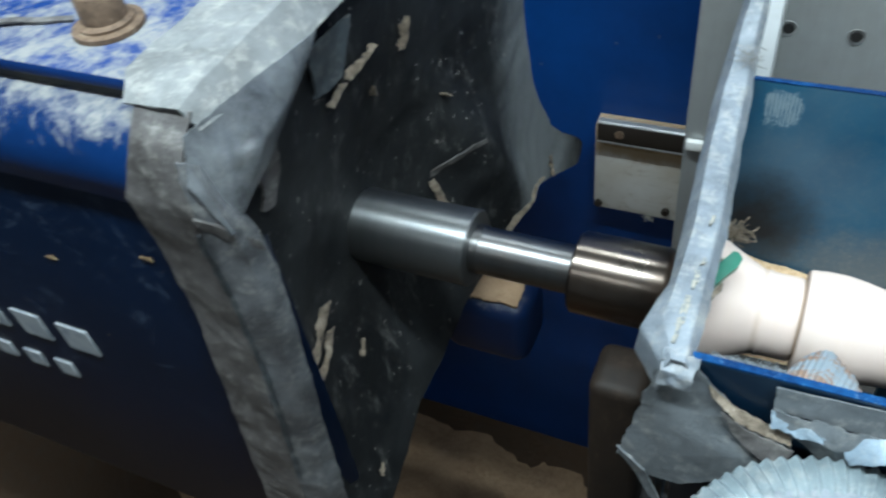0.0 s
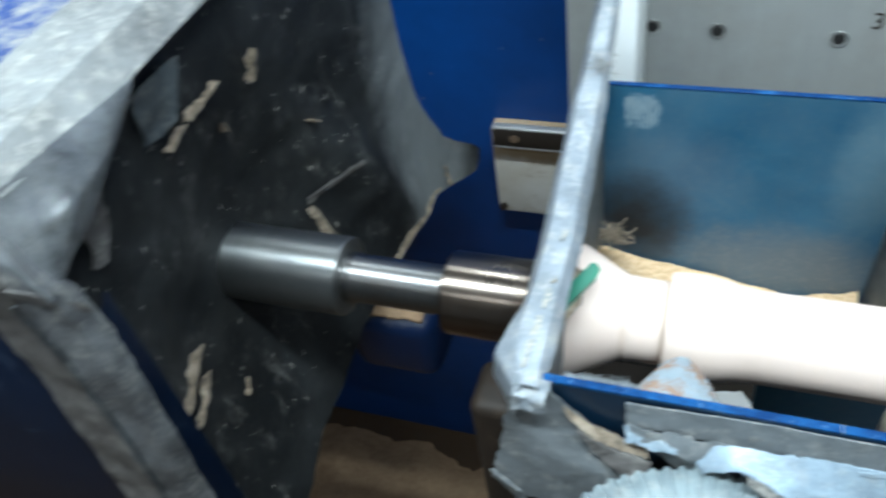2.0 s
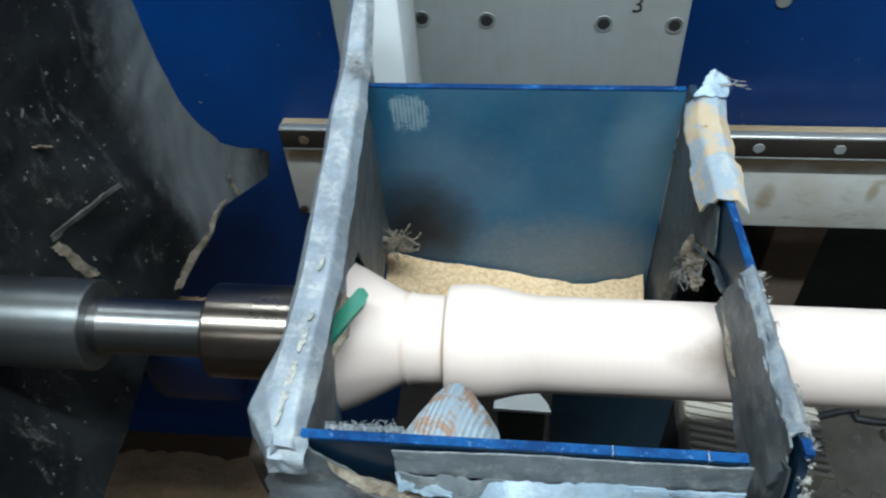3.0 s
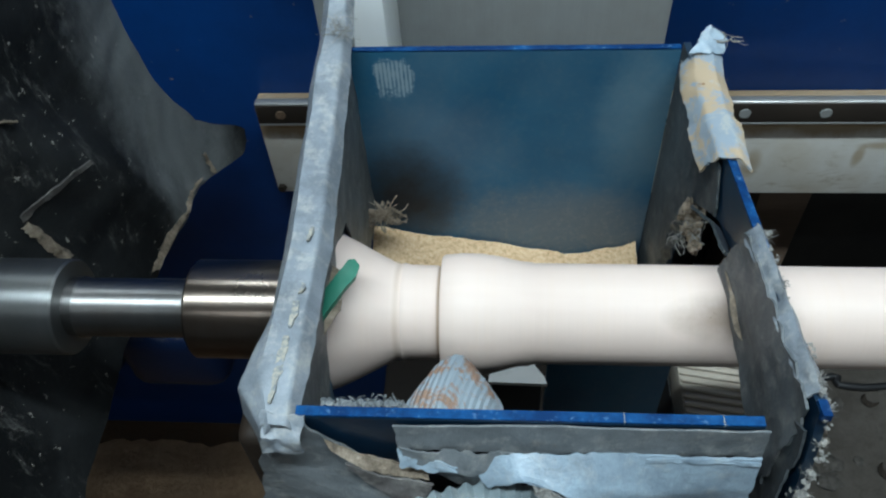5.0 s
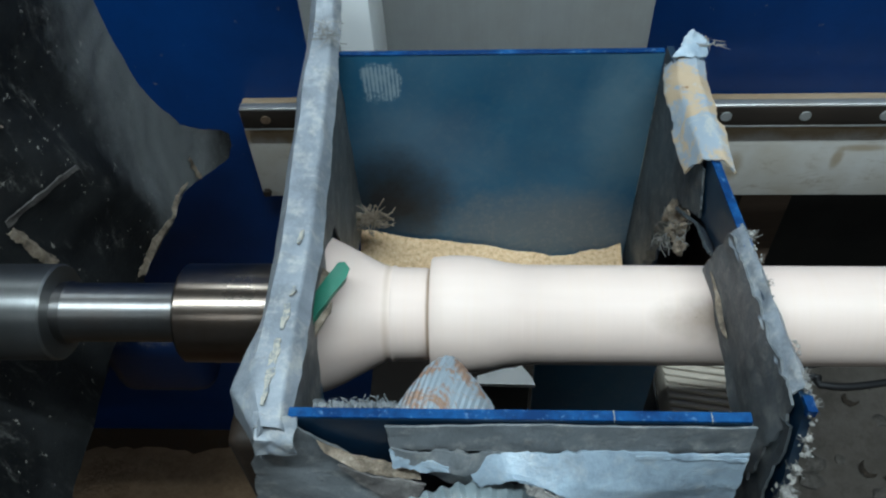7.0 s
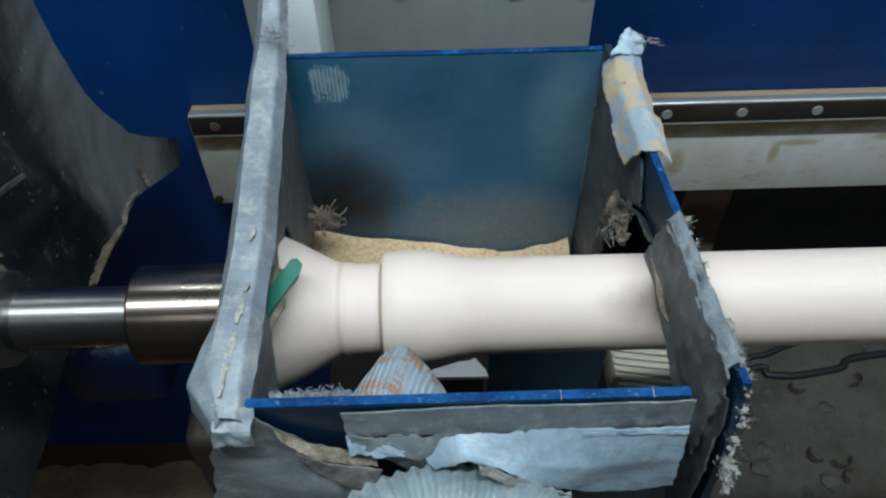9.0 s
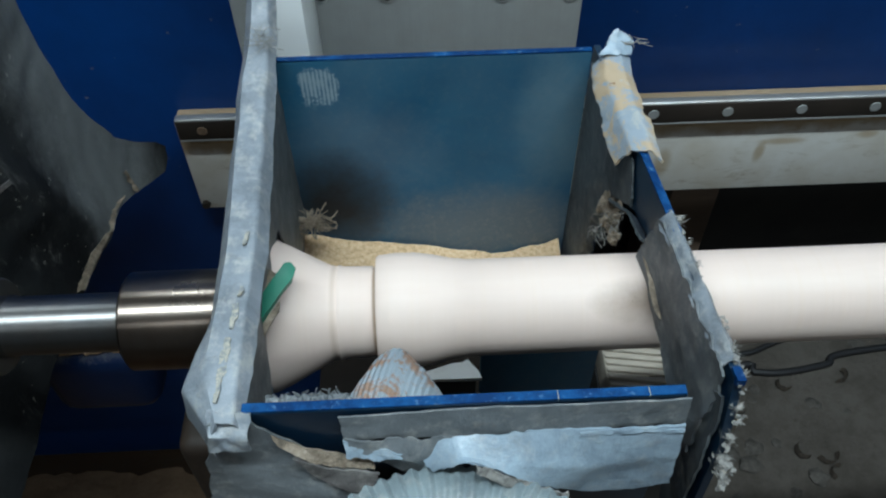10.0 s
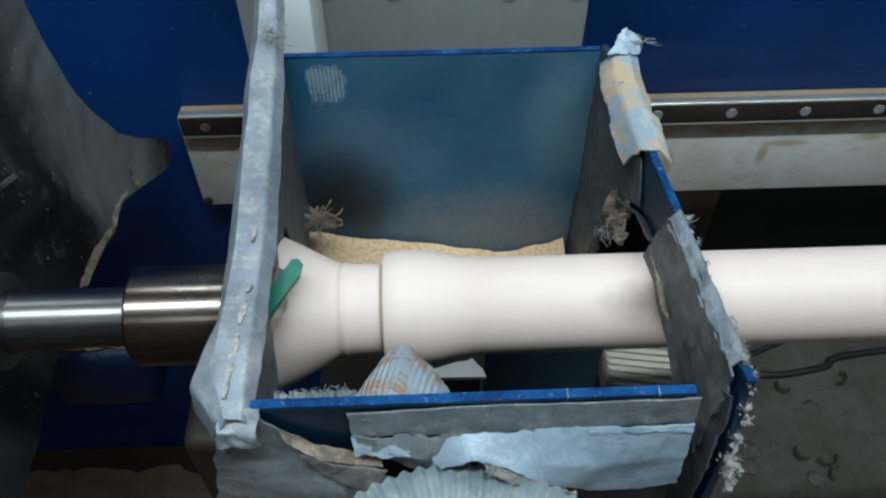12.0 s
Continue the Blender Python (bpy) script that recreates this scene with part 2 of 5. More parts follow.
# Near-black soft patch at the sheet's lower left.
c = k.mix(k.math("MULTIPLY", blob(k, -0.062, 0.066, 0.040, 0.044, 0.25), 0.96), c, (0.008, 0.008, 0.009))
hatch = k.math("ADD", k.math("MULTIPLY", k.math("SINE", k.math("MULTIPLY", k.axis(0), 3300.0), 0.0), 0.17), k.noise(120, 6, 0.75, k.stretch(1, 1, 0.6)))
dx = k.math("DIVIDE", k.math("ABSOLUTE", k.math("SUBTRACT", k.axis(0), -0.0590), 0.0), 0.0098)
dz = k.math("DIVIDE", k.math("ABSOLUTE", k.math("SUBTRACT", k.axis(2), 0.1460), 0.0), 0.0125)
box = k.math("ADD", k.math("ADD", k.math("POWER", dx, 4.0), k.math("POWER", dz, 3.0)), k.math("MULTIPLY", k.math("SUBTRACT", k.noise(95, 7, 0.8), 0.45), 5.0))
rub = k.math("MULTIPLY", k.ramp(box, [(0.55, (1, 1, 1)), (0.95, (0, 0, 0))]), k.step(hatch, 0.22, 0.60))
c = k.mix(k.math("MULTIPLY", rub, 0.85), c, (0.26, 0.34, 0.38))
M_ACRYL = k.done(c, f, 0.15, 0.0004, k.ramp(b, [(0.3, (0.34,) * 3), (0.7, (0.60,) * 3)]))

k = Nodes("sawn blue acrylic edge", 0.5)
k.b.inputs["Specular IOR Level"].default_value = 0.08
c = k.mix(k.step(k.noise(60, 5, 0.7), 0.45, 0.7), (0.001, 0.022, 0.085), (0.006, 0.075, 0.22))
c = k.mix(k.math("MULTIPLY", k.step(k.noise(420, 3, 0.6), 0.58, 0.70), 0.3), c, (0.16, 0.30, 0.48))
M_EDGE = k.done(c, k.noise(300, 3), 0.3, 0.0004)

k = Nodes("navy acrylic face", 0.30)
M_NAVY = k.done(k.mix(k.step(k.noise(30, 6, 0.7), 0.5, 0.75), (0.003, 0.016, 0.036), (0.022, 0.042, 0.062)), k.noise(200, 3), 0.15, 0.0004)

k = Nodes("pale turned wood", 0.55)
g = k.noise(18, 5, 0.6, k.stretch(0.6, 6, 6))
c = k.mix(g, (0.57, 0.44, 0.385), (0.64, 0.525, 0.465))
ring = k.noise(60, 3, 0.5, k.stretch(8, 0.2, 0.2))
c = k.mix(k.math("MULTIPLY", k.step(ring, 0.50, 0.80), 0.14), c, (0.60, 0.44, 0.30))
# Brown bands at rim, neck and step; the step's paints its shadow line.
for x, wide, deep in ((0.0305, 0.0016, 0.30), (0.0474, 0.0012, 0.75), (-0.001, 0.003, 0.35)):
    e = k.math("DIVIDE", k.math("ABSOLUTE", k.math("SUBTRACT", k.axis(0), x - 0.3975), 0.0), wide)
    c = k.mix(k.math("MULTIPLY", k.ramp(e, [(0.2, (1, 1, 1)), (1.0, (0, 0, 0))]), deep), c, (0.26, 0.17, 0.10))
# Soft brown patch: the panel's shadow painted on, with some discolouration.
d = 0.0
for a, mid, size in ((0, 0.160 - 0.3975, 0.032), (1, -0.0120, 0.0135), (2, 0.0334 + 0.0160, 0.0135)):
    e = k.math("DIVIDE", k.math("SUBTRACT", k.axis(a), mid), size)
    d = k.math("ADD", k.math("MULTIPLY", e, e), d)
d = k.math("ADD", d, k.math("MULTIPLY", k.noise(70, 5, 0.7), 0.5))
c = k.mix(k.math("MULTIPLY", k.ramp(d, [(0.15, (1, 1, 1)), (0.5, (0.50, 0.50, 0.50)), (0.8, (0.14, 0.14, 0.14)), (1.0, (0, 0, 0))]), 0.9), c, (0.14, 0.09, 0.055))
M_WOOD = k.done(c, ring, 0.12, 0.0005)

k = Nodes("sawdust", 1.0)
b = k.noise(420, 5, 0.8)
c = k.ramp(b, [(0.30, (0.50, 0.29, 0.14)), (0.50, (0.82, 0.56, 0.33)), (0.72, (0.93, 0.74, 0.52))])
M_SAWDUST = k.done(c, b, 1.0, 0.002)

k = Nodes("floor sawdust over concrete", 0.95)
b, f = k.noise(2.2, 7, 0.65), k.noise(60, 6, 0.8)
# Brown sawdust round the headstock, its colour darkened further for the shade there.
away = k.math("ADD", k.math("POWER", k.math("MULTIPLY", k.math("ADD", k.axis(0), 0.55), 1.15), 2.0), k.math("POWER", k.math("MULTIPLY", k.axis(1), 0.9), 2.0))
east = k.step(k.math("ADD", away, k.math("MULTIPLY", k.math("SUBTRACT", b, 0.5), 1.6)), 0.45, 0.95)
c = k.mix(east, (0.052, 0.027, 0.012), k.mix(k.step(k.noise(7, 8, 0.75), 0.4, 0.65), (0.115, 0.100, 0.086), (0.055, 0.045, 0.036)))
c = k.mix(k.math("MULTIPLY", k.step(f, 0.48, 0.7), 0.5), c, (0.05, 0.04, 0.031))
M_FLOOR = k.done(c, f, 0.7, 0.006)

k = Nodes("sawdust drift", 1.0)
M_DRIFT = k.done(k.ramp(k.noise(35, 7, 0.75), [(0.3, (0.23, 0.135, 0.075)), (0.7, (0.42, 0.275, 0.165))]), k.noise(120, 5, 0.8), 0.7, 0.006)

k = Nodes("dark crumbs", 0.95)
M_CRUMB = k.done(k.ramp(k.noise(90, 6, 0.75), [(0.3, (0.035, 0.03, 0.026)), (0.7, (0.14, 0.125, 0.11))]), k.noise(200, 4), 0.5, 0.002)

k = Nodes("dark dry shaving", 0.9)
M_SHAVING = k.done(k.ramp(k.noise(140, 6, 0.75), [(0.3, (0.018, 0.014, 0.011)), (0.7, (0.075, 0.055, 0.04))]), k.noise(200, 4), 0.5, 0.001)

k = Nodes("limewashed plaster", 0.9)
M_WALL = k.done(k.ramp(k.noise(3, 6, 0.6), [(0.3, (0.36, 0.37, 0.38)), (0.7, (0.46, 0.47, 0.48))]), k.noise(40, 5), 0.4, 0.004)
k = Nodes("black enamel", 0.6)
M_BLACK = k.done(k.ramp(k.noise(14, 5, 0.6), [(0.3, (0.006, 0.006, 0.007)), (0.7, (0.018, 0.016, 0.014))]), k.noise(90, 4), 0.3, 0.001)
k = Nodes("green rubber", 0.45)
M_GREEN = k.done(k.mix(k.noise(60, 4), (0.008, 0.10, 0.065), (0.014, 0.16, 0.10)), k.noise(140, 3), 0.2, 0.0005)
k = Nodes("white plastic", 0.4)
M_PLASTIC = k.done(k.mix(k.step(k.noise(50, 5, 0.7), 0.5, 0.75), (0.78, 0.77, 0.74), (0.58, 0.55, 0.50)), k.noise(200, 3), 0.1, 0.0004)
k = Nodes("white sign paint", 0.6)
M_LETTER = k.done(k.mix(k.step(k.noise(70, 6, 0.75), 0.52, 0.70), (0.26, 0.275, 0.29), (0.10, 0.125, 0.17)), k.noise(300, 3), 0.2, 0.0003)
k = Nodes("raw ribbed board", 0.8)
M_BOARD = k.done(k.mix(k.noise(40, 5, 0.7, k.stretch(1, 12, 12)), (0.27, 0.23, 0.185), (0.40, 0.35, 0.29)), k.noise(200, 4), 0.4, 0.001)
k = Nodes("dark packing timber", 0.8)
M_PACKING = k.done(k.mix(k.noise(40, 5, 0.7, k.stretch(1, 12, 12)), (0.07, 0.045, 0.03), (0.14, 0.09, 0.06)), k.noise(200, 4), 0.4, 0.001)
k = Nodes("rusty bolt", 0.75, 0.3)
M_RUST = k.done(k.ramp(k.noise(160, 6, 0.75), [(0.3, (0.07, 0.045, 0.03)), (0.6, (0.20, 0.13, 0.085)), (0.8, (0.45, 0.38, 0.30))]), k.noise(260, 4), 0.6, 0.001)
k = Nodes("black cable", 0.5)
M_CABLE = k.done((0.02, 0.02, 0.022), k.noise(100, 3), 0.2, 0.0004)
k = Nodes("lamp tube")
k.b.inputs["Emission Color"].default_value = (1.0, 0.97, 0.92, 1)
k.b.inputs["Emission Strength"].default_value = 12.0
M_TUBE = k.done((0.9, 0.9, 0.9))
k = Nodes("lamp housing", 0.5)
M_HOUSING = k.done((0.75, 0.75, 0.74), k.noise(60, 3), 0.1, 0.0004)


# ---- shapes ----
def thing(name, label, category, at=(0, 0, 0), group="", kind=""):
    ob = new(name)
    ob.location = at
    return tagged(ob, label, category, group, kind)


def part(name, bm, material, parent=None, label="", smooth=True, at=(0, 0, 0)):
    """Links a bmesh, given in world places, as one mesh; parented meshes keep their place."""
    me = bpy.data.meshes.new(name)
    base = Vector(at)
    if parent is not None:
        up = parent
        while up is not None:
            base = base + up.location
            up = up.parent
    bmesh.ops.translate(bm, verts=bm.verts, vec=-base)
    bmesh.ops.recalc_face_normals(bm, faces=bm.faces)
    bm.to_mesh(me)
    bm.free()
    for p in me.polygons:
        p.use_smooth = smooth
    me.materials.append(material)
    if smooth:
        me.set_sharp_from_angle(angle=radians(38))
    ob = new(name, me)
    ob.parent = parent
    ob.location = at
    if label:
        ob["label"] = label
    return ob


def single(name, bm, material, label, category, group="", kind="", smooth=True):
    """A thing of one mesh, its origin at the middle of its underside."""
    bm.verts.ensure_lookup_table()
    xs, ys, zs = zip(*[v.co[:] for v in bm.verts])
    at = ((min(xs) + max(xs)) / 2, (min(ys) + max(ys)) / 2, min(zs))
    ob = part(name, bm, material, None, "", smooth, at)
    return tagged(ob, label, category, group, kind)


def slab(x0, x1, y0, y1, z0, z1, bevel=0.0, cuts=0, seg=2):
    bm = bmesh.new()
    bmesh.ops.create_cube(bm, size=1.0)
    bmesh.ops.scale(bm, vec=(x1 - x0, y1 - y0, z1 - z0), verts=bm.verts)
    bmesh.ops.translate(bm, vec=((x0 + x1) / 2, (y0 + y1) / 2, (z0 + z1) / 2), verts=bm.verts)
    if bevel:
        bmesh.ops.bevel(bm, geom=bm.edges[:], offset=bevel, segments=seg, profile=0.5, affect="EDGES")
    return bm


def turned(profile, y, z, n=64, closed=True):
    """A lathe-turned body about the x axis: rows of (x, radius)."""
    bm = bmesh.new()
    rings = []
    for x, r in profile:
        rings.append([bm.verts.new((x, y + r * math.sin(2 * math.pi * k / n), z + r * math.cos(2 * math.pi * k / n))) for k in range(n)])
    for a, b in zip(rings, rings[1:]):
        for k in range(n):
            bm.faces.new((a[k], a[(k + 1) % n], b[(k + 1) % n], b[k]))
    if closed:
        bm.faces.new(rings[0])
        bm.faces.new(list(reversed(rings[-1])))
    return bm


def pipe(points, r, n=12, ribs=0.0, pitch=0.008, steps=None):
    """A tube along a smooth line; ribs: the height of its rings."""
    p = [Vector(q) for q in points]
    line = []
    for i in range(len(p) - 1):
        a, b, c, d = p[max(i - 1, 0)], p[i], p[i + 1], p[min(i + 2, len(p) - 1)]
        m = steps or max(4, int((c - b).length / (pitch / 6 if ribs else 0.01)))
        for j in range(m):
            t = j / m
            line.append(0.5 * ((2 * b) + (c - a) * t + (2 * a - 5 * b + 4 * c - d) * t * t + (3 * b - a - 3 * c + d) * t ** 3))
    line.append(p[-1])
    bm = bmesh.new()
    rings, far = [], 0.0
    side = None
    for i, q in enumerate(line):
        d = (line[min(i + 1, len(line) - 1)] - line[max(i - 1, 0)]).normalized()
        if side is None:
            side = d.orthogonal().normalized()
        side = (side - d * side.dot(d)).normalized()
        other = d.cross(side)
        if i:
            far += (q - line[i - 1]).length
        rr = r + ribs * math.sin(2 * math.pi * far / pitch)
        rings.append([bm.verts.new(q + rr * (side * math.cos(2 * math.pi * k / n) + other * math.sin(2 * math.pi * k / n))) for k in range(n)])
    for a, b in zip(rings, rings[1:]):
        for k in range(n):
            bm.faces.new((a[k], a[(k + 1) % n], b[(k + 1) % n], b[k]))
    bm.faces.new(rings[0])
    bm.faces.new(list(reversed(rings[-1])))
    return bm


def along(line, t):
    """The place at share t of a polyline."""
    p = [Vector(q) for q in line]
    ls = [(b - a).length for a, b in zip(p, p[1:])]
    want = t * sum(ls)
    for a, b, l in zip(p, p[1:], ls):
        if want <= l or b is p[-1]:
            return a.lerp(b, min(1.0, want / max(l, 1e-9)))
        want -= l
    return p[-1]


def sheet(rails, nu=40, nv=10, wrinkle=0.001, grain=55.0, rag=0.0, thick=0.0007, seed=0, rag_sides=("v0", "v1", "u0", "u1")):
    """A wrinkled, ragged-edged sheet lofted through polylines (two or more), with real thickness."""
    off = Vector((seed * 3.17, seed * 1.3, seed * 7.7))
    grid = []
    nr = len(rails) - 1
    for i in range(nu + 1):
        u = i / nu
        stops = [along(r, u) for r in rails]
        row = []
        for j in range(nv + 1):
            v = j / nv
            s = min(int(v * nr), nr - 1)
            row.append(stops[s].lerp(stops[s + 1], v * nr - s))
        grid.append(row)
    out = []
    for i in range(nu + 1):
        row = []
        for j in range(nv + 1):
            du = grid[min(i + 1, nu)][j] - grid[max(i - 1, 0)][j]
            dv = grid[i][min(j + 1, nv)] - grid[i][max(j - 1, 0)]
            nrm = du.cross(dv)
            nrm = nrm.normalized() if nrm.length > 1e-12 else Vector((0, 0, 1))
            q = grid[i][j] + off
            w = noise.noise(q * grain) + 0.5 * noise.noise(q * grain * 2.7) + 0.9 * (0.5 - abs(noise.noise(q * grain * 0.8 + Vector((9, 4, 2))))) 
            p = grid[i][j] + nrm * (wrinkle * w)
            if rag:
                e = rag * (noise.noise(q * 260) + 0.6 * noise.noise(q * 700) + 0.8 * noise.noise(q * 90))
                if j == 0 and "v0" in rag_sides:
                    p = p + dv.normalized() * e
                if j == nv and "v1" in rag_sides:
                    p = p + dv.normalized() * e
                if i == 0 and "u0" in rag_sides:
                    p = p + du.normalized() * e
                if i == nu and "u1" in rag_sides:
                    p = p + du.normalized() * e
            row.append((p, nrm))
        out.append(row)
    bm = bmesh.new()
    top = [[bm.verts.new(p + n_ * thick / 2) for p, n_ in row] for row in out]
    low = [[bm.verts.new(p - n_ * thick / 2) for p, n_ in row] for row in out]
    for i in range(nu):
        for j in range(nv):
            bm.faces.new((top[i][j], top[i + 1][j], top[i + 1][j + 1], top[i][j + 1]))
            bm.faces.new((low[i][j], low[i][j + 1], low[i + 1][j + 1], low[i + 1][j]))
    ring = [(i, 0) for i in range(nu)] + [(nu, j) for j in range(nv)] + [(i, nv) for i in range(nu, 0, -1)] + [(0, j) for j in range(nv, 0, -1)]
    for (a, b), (c, d) in zip(ring, ring[1:] + ring[:1]):
        bm.faces.new((top[a][b], low[a][b], low[c][d], top[c][d]))
    return bm


def plank(outline, axis, lo, hi, hole=None):
    """An upright sheet with any outline: axis 'x' takes (y, z) pairs, 'y' takes (x, z) pairs. hole: (u, v, r), cut by bridging."""
    bm = bmesh.new()

    def at(u, v, w):
        return (w, u, v) if axis == "x" else (u, w, v)
    loops = []
    for w in (lo, hi):
        outer = [bm.verts.new(at(u, v, w)) for u, v in outline]
        edges = [bm.edges.new((outer[i], outer[(i + 1) % len(outer)])) for i in range(len(outer))]
        inner = []
        if hole:
            hu, hv, hr = hole
            inner = [bm.verts.new(at(hu + hr * math.cos(2 * math.pi * i / 32), hv + hr * math.sin(2 * math.pi * i / 32), w)) for i in range(32)]
            edges += [bm.edges.new((inner[i], inner[(i + 1) % 32])) for i in range(32)]
        bmesh.ops.triangle_fill(bm, use_beauty=True, use_dissolve=False, edges=edges)
        loops.append((outer, inner))
    for k in (0, 1):
        a, b = loops[0][k], loops[1][k]
        for i in range(len(a)):
            bm.faces.new((a[i], a[(i + 1) % len(a)], b[(i + 1) % len(a)], b[i]))
    return bm


def join(*parts):
    bm = bmesh.new()
    for b in parts:
        me = bpy.data.meshes.new("join")
        b.to_mesh(me)
        b.free()
        bm.from_mesh(me)
        bpy.data.meshes.remove(me)
    return bm


def lump(centre, r, rough=0.35, seed=0, flat=1.0, sub=3, grain=None):
    bm = bmesh.new()
    bmesh.ops.create_icosphere(bm, subdivisions=sub, radius=1.0)
    g = grain or 1.6
    for v in bm.verts:
        n_ = noise.noise(v.co * g + Vector((seed, seed * 2, 0))) + 0.6 * noise.noise(v.co * g * 3 + Vector((seed, 0, 5)))
        v.co = Vector(centre) + Vector((v.co.x * r, v.co.y * r, v.co.z * r * flat)) * (1 + rough * n_)
    return bm


def threads(centre, n, length, r, seed, spread=(1, 1, 1)):
    """A tuft of torn threads or shavings, as one mesh."""
    rnd = random.Random(seed)
    bms = []
    n, length, r = int(n * 2.4), length * 0.55, r * 0.36
    for i in range(n):
        d = Vector((rnd.uniform(-1, 1) * spread[0], rnd.uniform(-1, 1) * spread[1], rnd.uniform(-0.6, 1) * spread[2])).normalized()
        l = length * rnd.uniform(0.4, 1)
        a = Vector(centre) + Vector((rnd.uniform(-1, 1), rnd.uniform(-1, 1), rnd.uniform(-0.5, 0.5))) * length * 0.25
        b = a + d * l * 0.5 + Vector((rnd.uniform(-1, 1), rnd.uniform(-1, 1), rnd.uniform(-1, 1))) * l * 0.25
        bms.append(pipe([a, b, a + d * l], r * rnd.uniform(0.5, 1.2), n=5, steps=3))
    return join(*bms)


def rotate_disc(x, y, z, r, n=20, depth=0.0008):
    """A short round (or hexagonal) stud facing -y, its back at y."""
    bm = bmesh.new()
    a = [bm.verts.new((x + r * math.cos(2 * math.pi * k / n), y, z + r * math.sin(2 * math.pi * k / n))) for k in range(n)]
    b = [bm.verts.new((x + r * 0.94 * math.cos(2 * math.pi * k / n), y - depth, z + r * 0.94 * math.sin(2 * math.pi * k / n))) for k in range(n)]
    for k in range(n):
        bm.faces.new((a[k], a[(k + 1) % n], b[(k + 1) % n], b[k]))
    bm.faces.new(a)
    bm.faces.new(list(reversed(b)))
    return bm


def ring_disc(x, y, z, r1, r0, n=28):
    """A bevelled ring facing -y."""
    bm = bmesh.new()
    rows = []
    for r, d in ((r1, 0.0), (r1 * 0.97, -0.0006), ((r1 + r0) / 2, -0.0004), (r0, 0.0)):
        rows.append([bm.verts.new((x + r * math.cos(2 * math.pi * k / n), y + d, z + r * math.sin(2 * math.pi * k / n))) for k in range(n)])
    for a, b in zip(rows, rows[1:] + rows[:1]):
        for k in range(n):
            bm.faces.new((a[k], a[(k + 1) % n], b[(k + 1) % n], b[k]))
    return bm


def turned_z(profile, x, y, z, n=40):
    """A body turned about the z axis: rows of (radius, height)."""
    bm = bmesh.new()
    rings = [[bm.verts.new((x + r * math.cos(2 * math.pi * k / n), y + r * math.sin(2 * math.pi * k / n), z + h)) for k in range(n)] for r, h in profile]
    for a, b in zip(rings, rings[1:]):
        for k in range(n):
            bm.faces.new((a[k], a[(k + 1) % n], b[(k + 1) % n], b[k]))
    bm.faces.new(rings[0])
    bm.faces.new(list(reversed(rings[-1])))
    return bm


def fine_panel(x0, x1, y0, y1, z0, z1):
    """A thin upright sheet, very slightly bowed as warm acrylic is."""
    bm = slab(x0, x1, y0, y1, z0, z1)
    bmesh.ops.subdivide_edges(bm, edges=[e for e in bm.edges if e.calc_length() > 0.01], cuts=14, use_grid_fill=True)
    for v in bm.verts:
        u, w = (v.co.x - x0) / (x1 - x0), (v.co.z - z0) / (z1 - z0)
        v.co.y += 0.0015 * math.sin(math.pi * u) * math.sin(math.pi * w)
    return bm


def ribbed_lip():
    """The ribbed, pointed lip of tape behind the front panel."""
    def arch(x0, x1, y, low, high):
        return [(x0 + (x1 - x0) * i / 8, y, low + (high - low) * math.sin(math.pi * i / 8) ** 0.7) for i in range(9)]
    bm = sheet([arch(0.0385, 0.0735, -0.181, 1.046, 1.055), arch(0.0400, 0.0725, -0.170, 1.042, 1.055), arch(0.0440, 0.0690, -0.160, 1.037, 1.051),
                arch(0.0490, 0.0645, -0.1525, 1.035, 1.046), arch(0.0530, 0.0615, -0.149, 1.035, 1.041)], 130, 30, 0.0006, 90, 0.0008, 0.0012, 120)
    for v in bm.verts:
        v.co.z += 0.0004 * math.sin((v.co.x * 0.95 - v.co.y * 0.22) * 2 * math.pi / 0.0020)
    return bm


def crimp(x, y, z, n=360):
    """A flat ring whose metal is crimped in radial ribs."""
    bm = bmesh.new()
    rows = []
    for r, h, amp in ((0.0600, -0.016, 0.0), (0.0602, -0.004, 0.0008), (0.0590, 0.0005, 0.0010), (0.0540, 0.0022, 0.0010), (0.0470, 0.0026, 0.0008), (0.0400, 0.0015, 0.0), (0.0400, -0.005, 0.0)):
        row = []
        for k in range(n):
            a = 2 * math.pi * k / n
            rib = amp * math.sin(72 * a) + 0.0007 * noise.noise(Vector((math.cos(a) * 4, math.sin(a) * 4, r * 90)))
            row.append(bm.verts.new((x + (r + rib * 0.4) * math.cos(a), y + (r + rib * 0.4) * math.sin(a), z + h + rib)))
        rows.append(row)
    for a, b in zip(rows, rows[1:] + rows[:1]):
        for k in range(n):
            bm.faces.new((a[k], a[(k + 1) % n], b[(k + 1) % n], b[k]))
    return bm


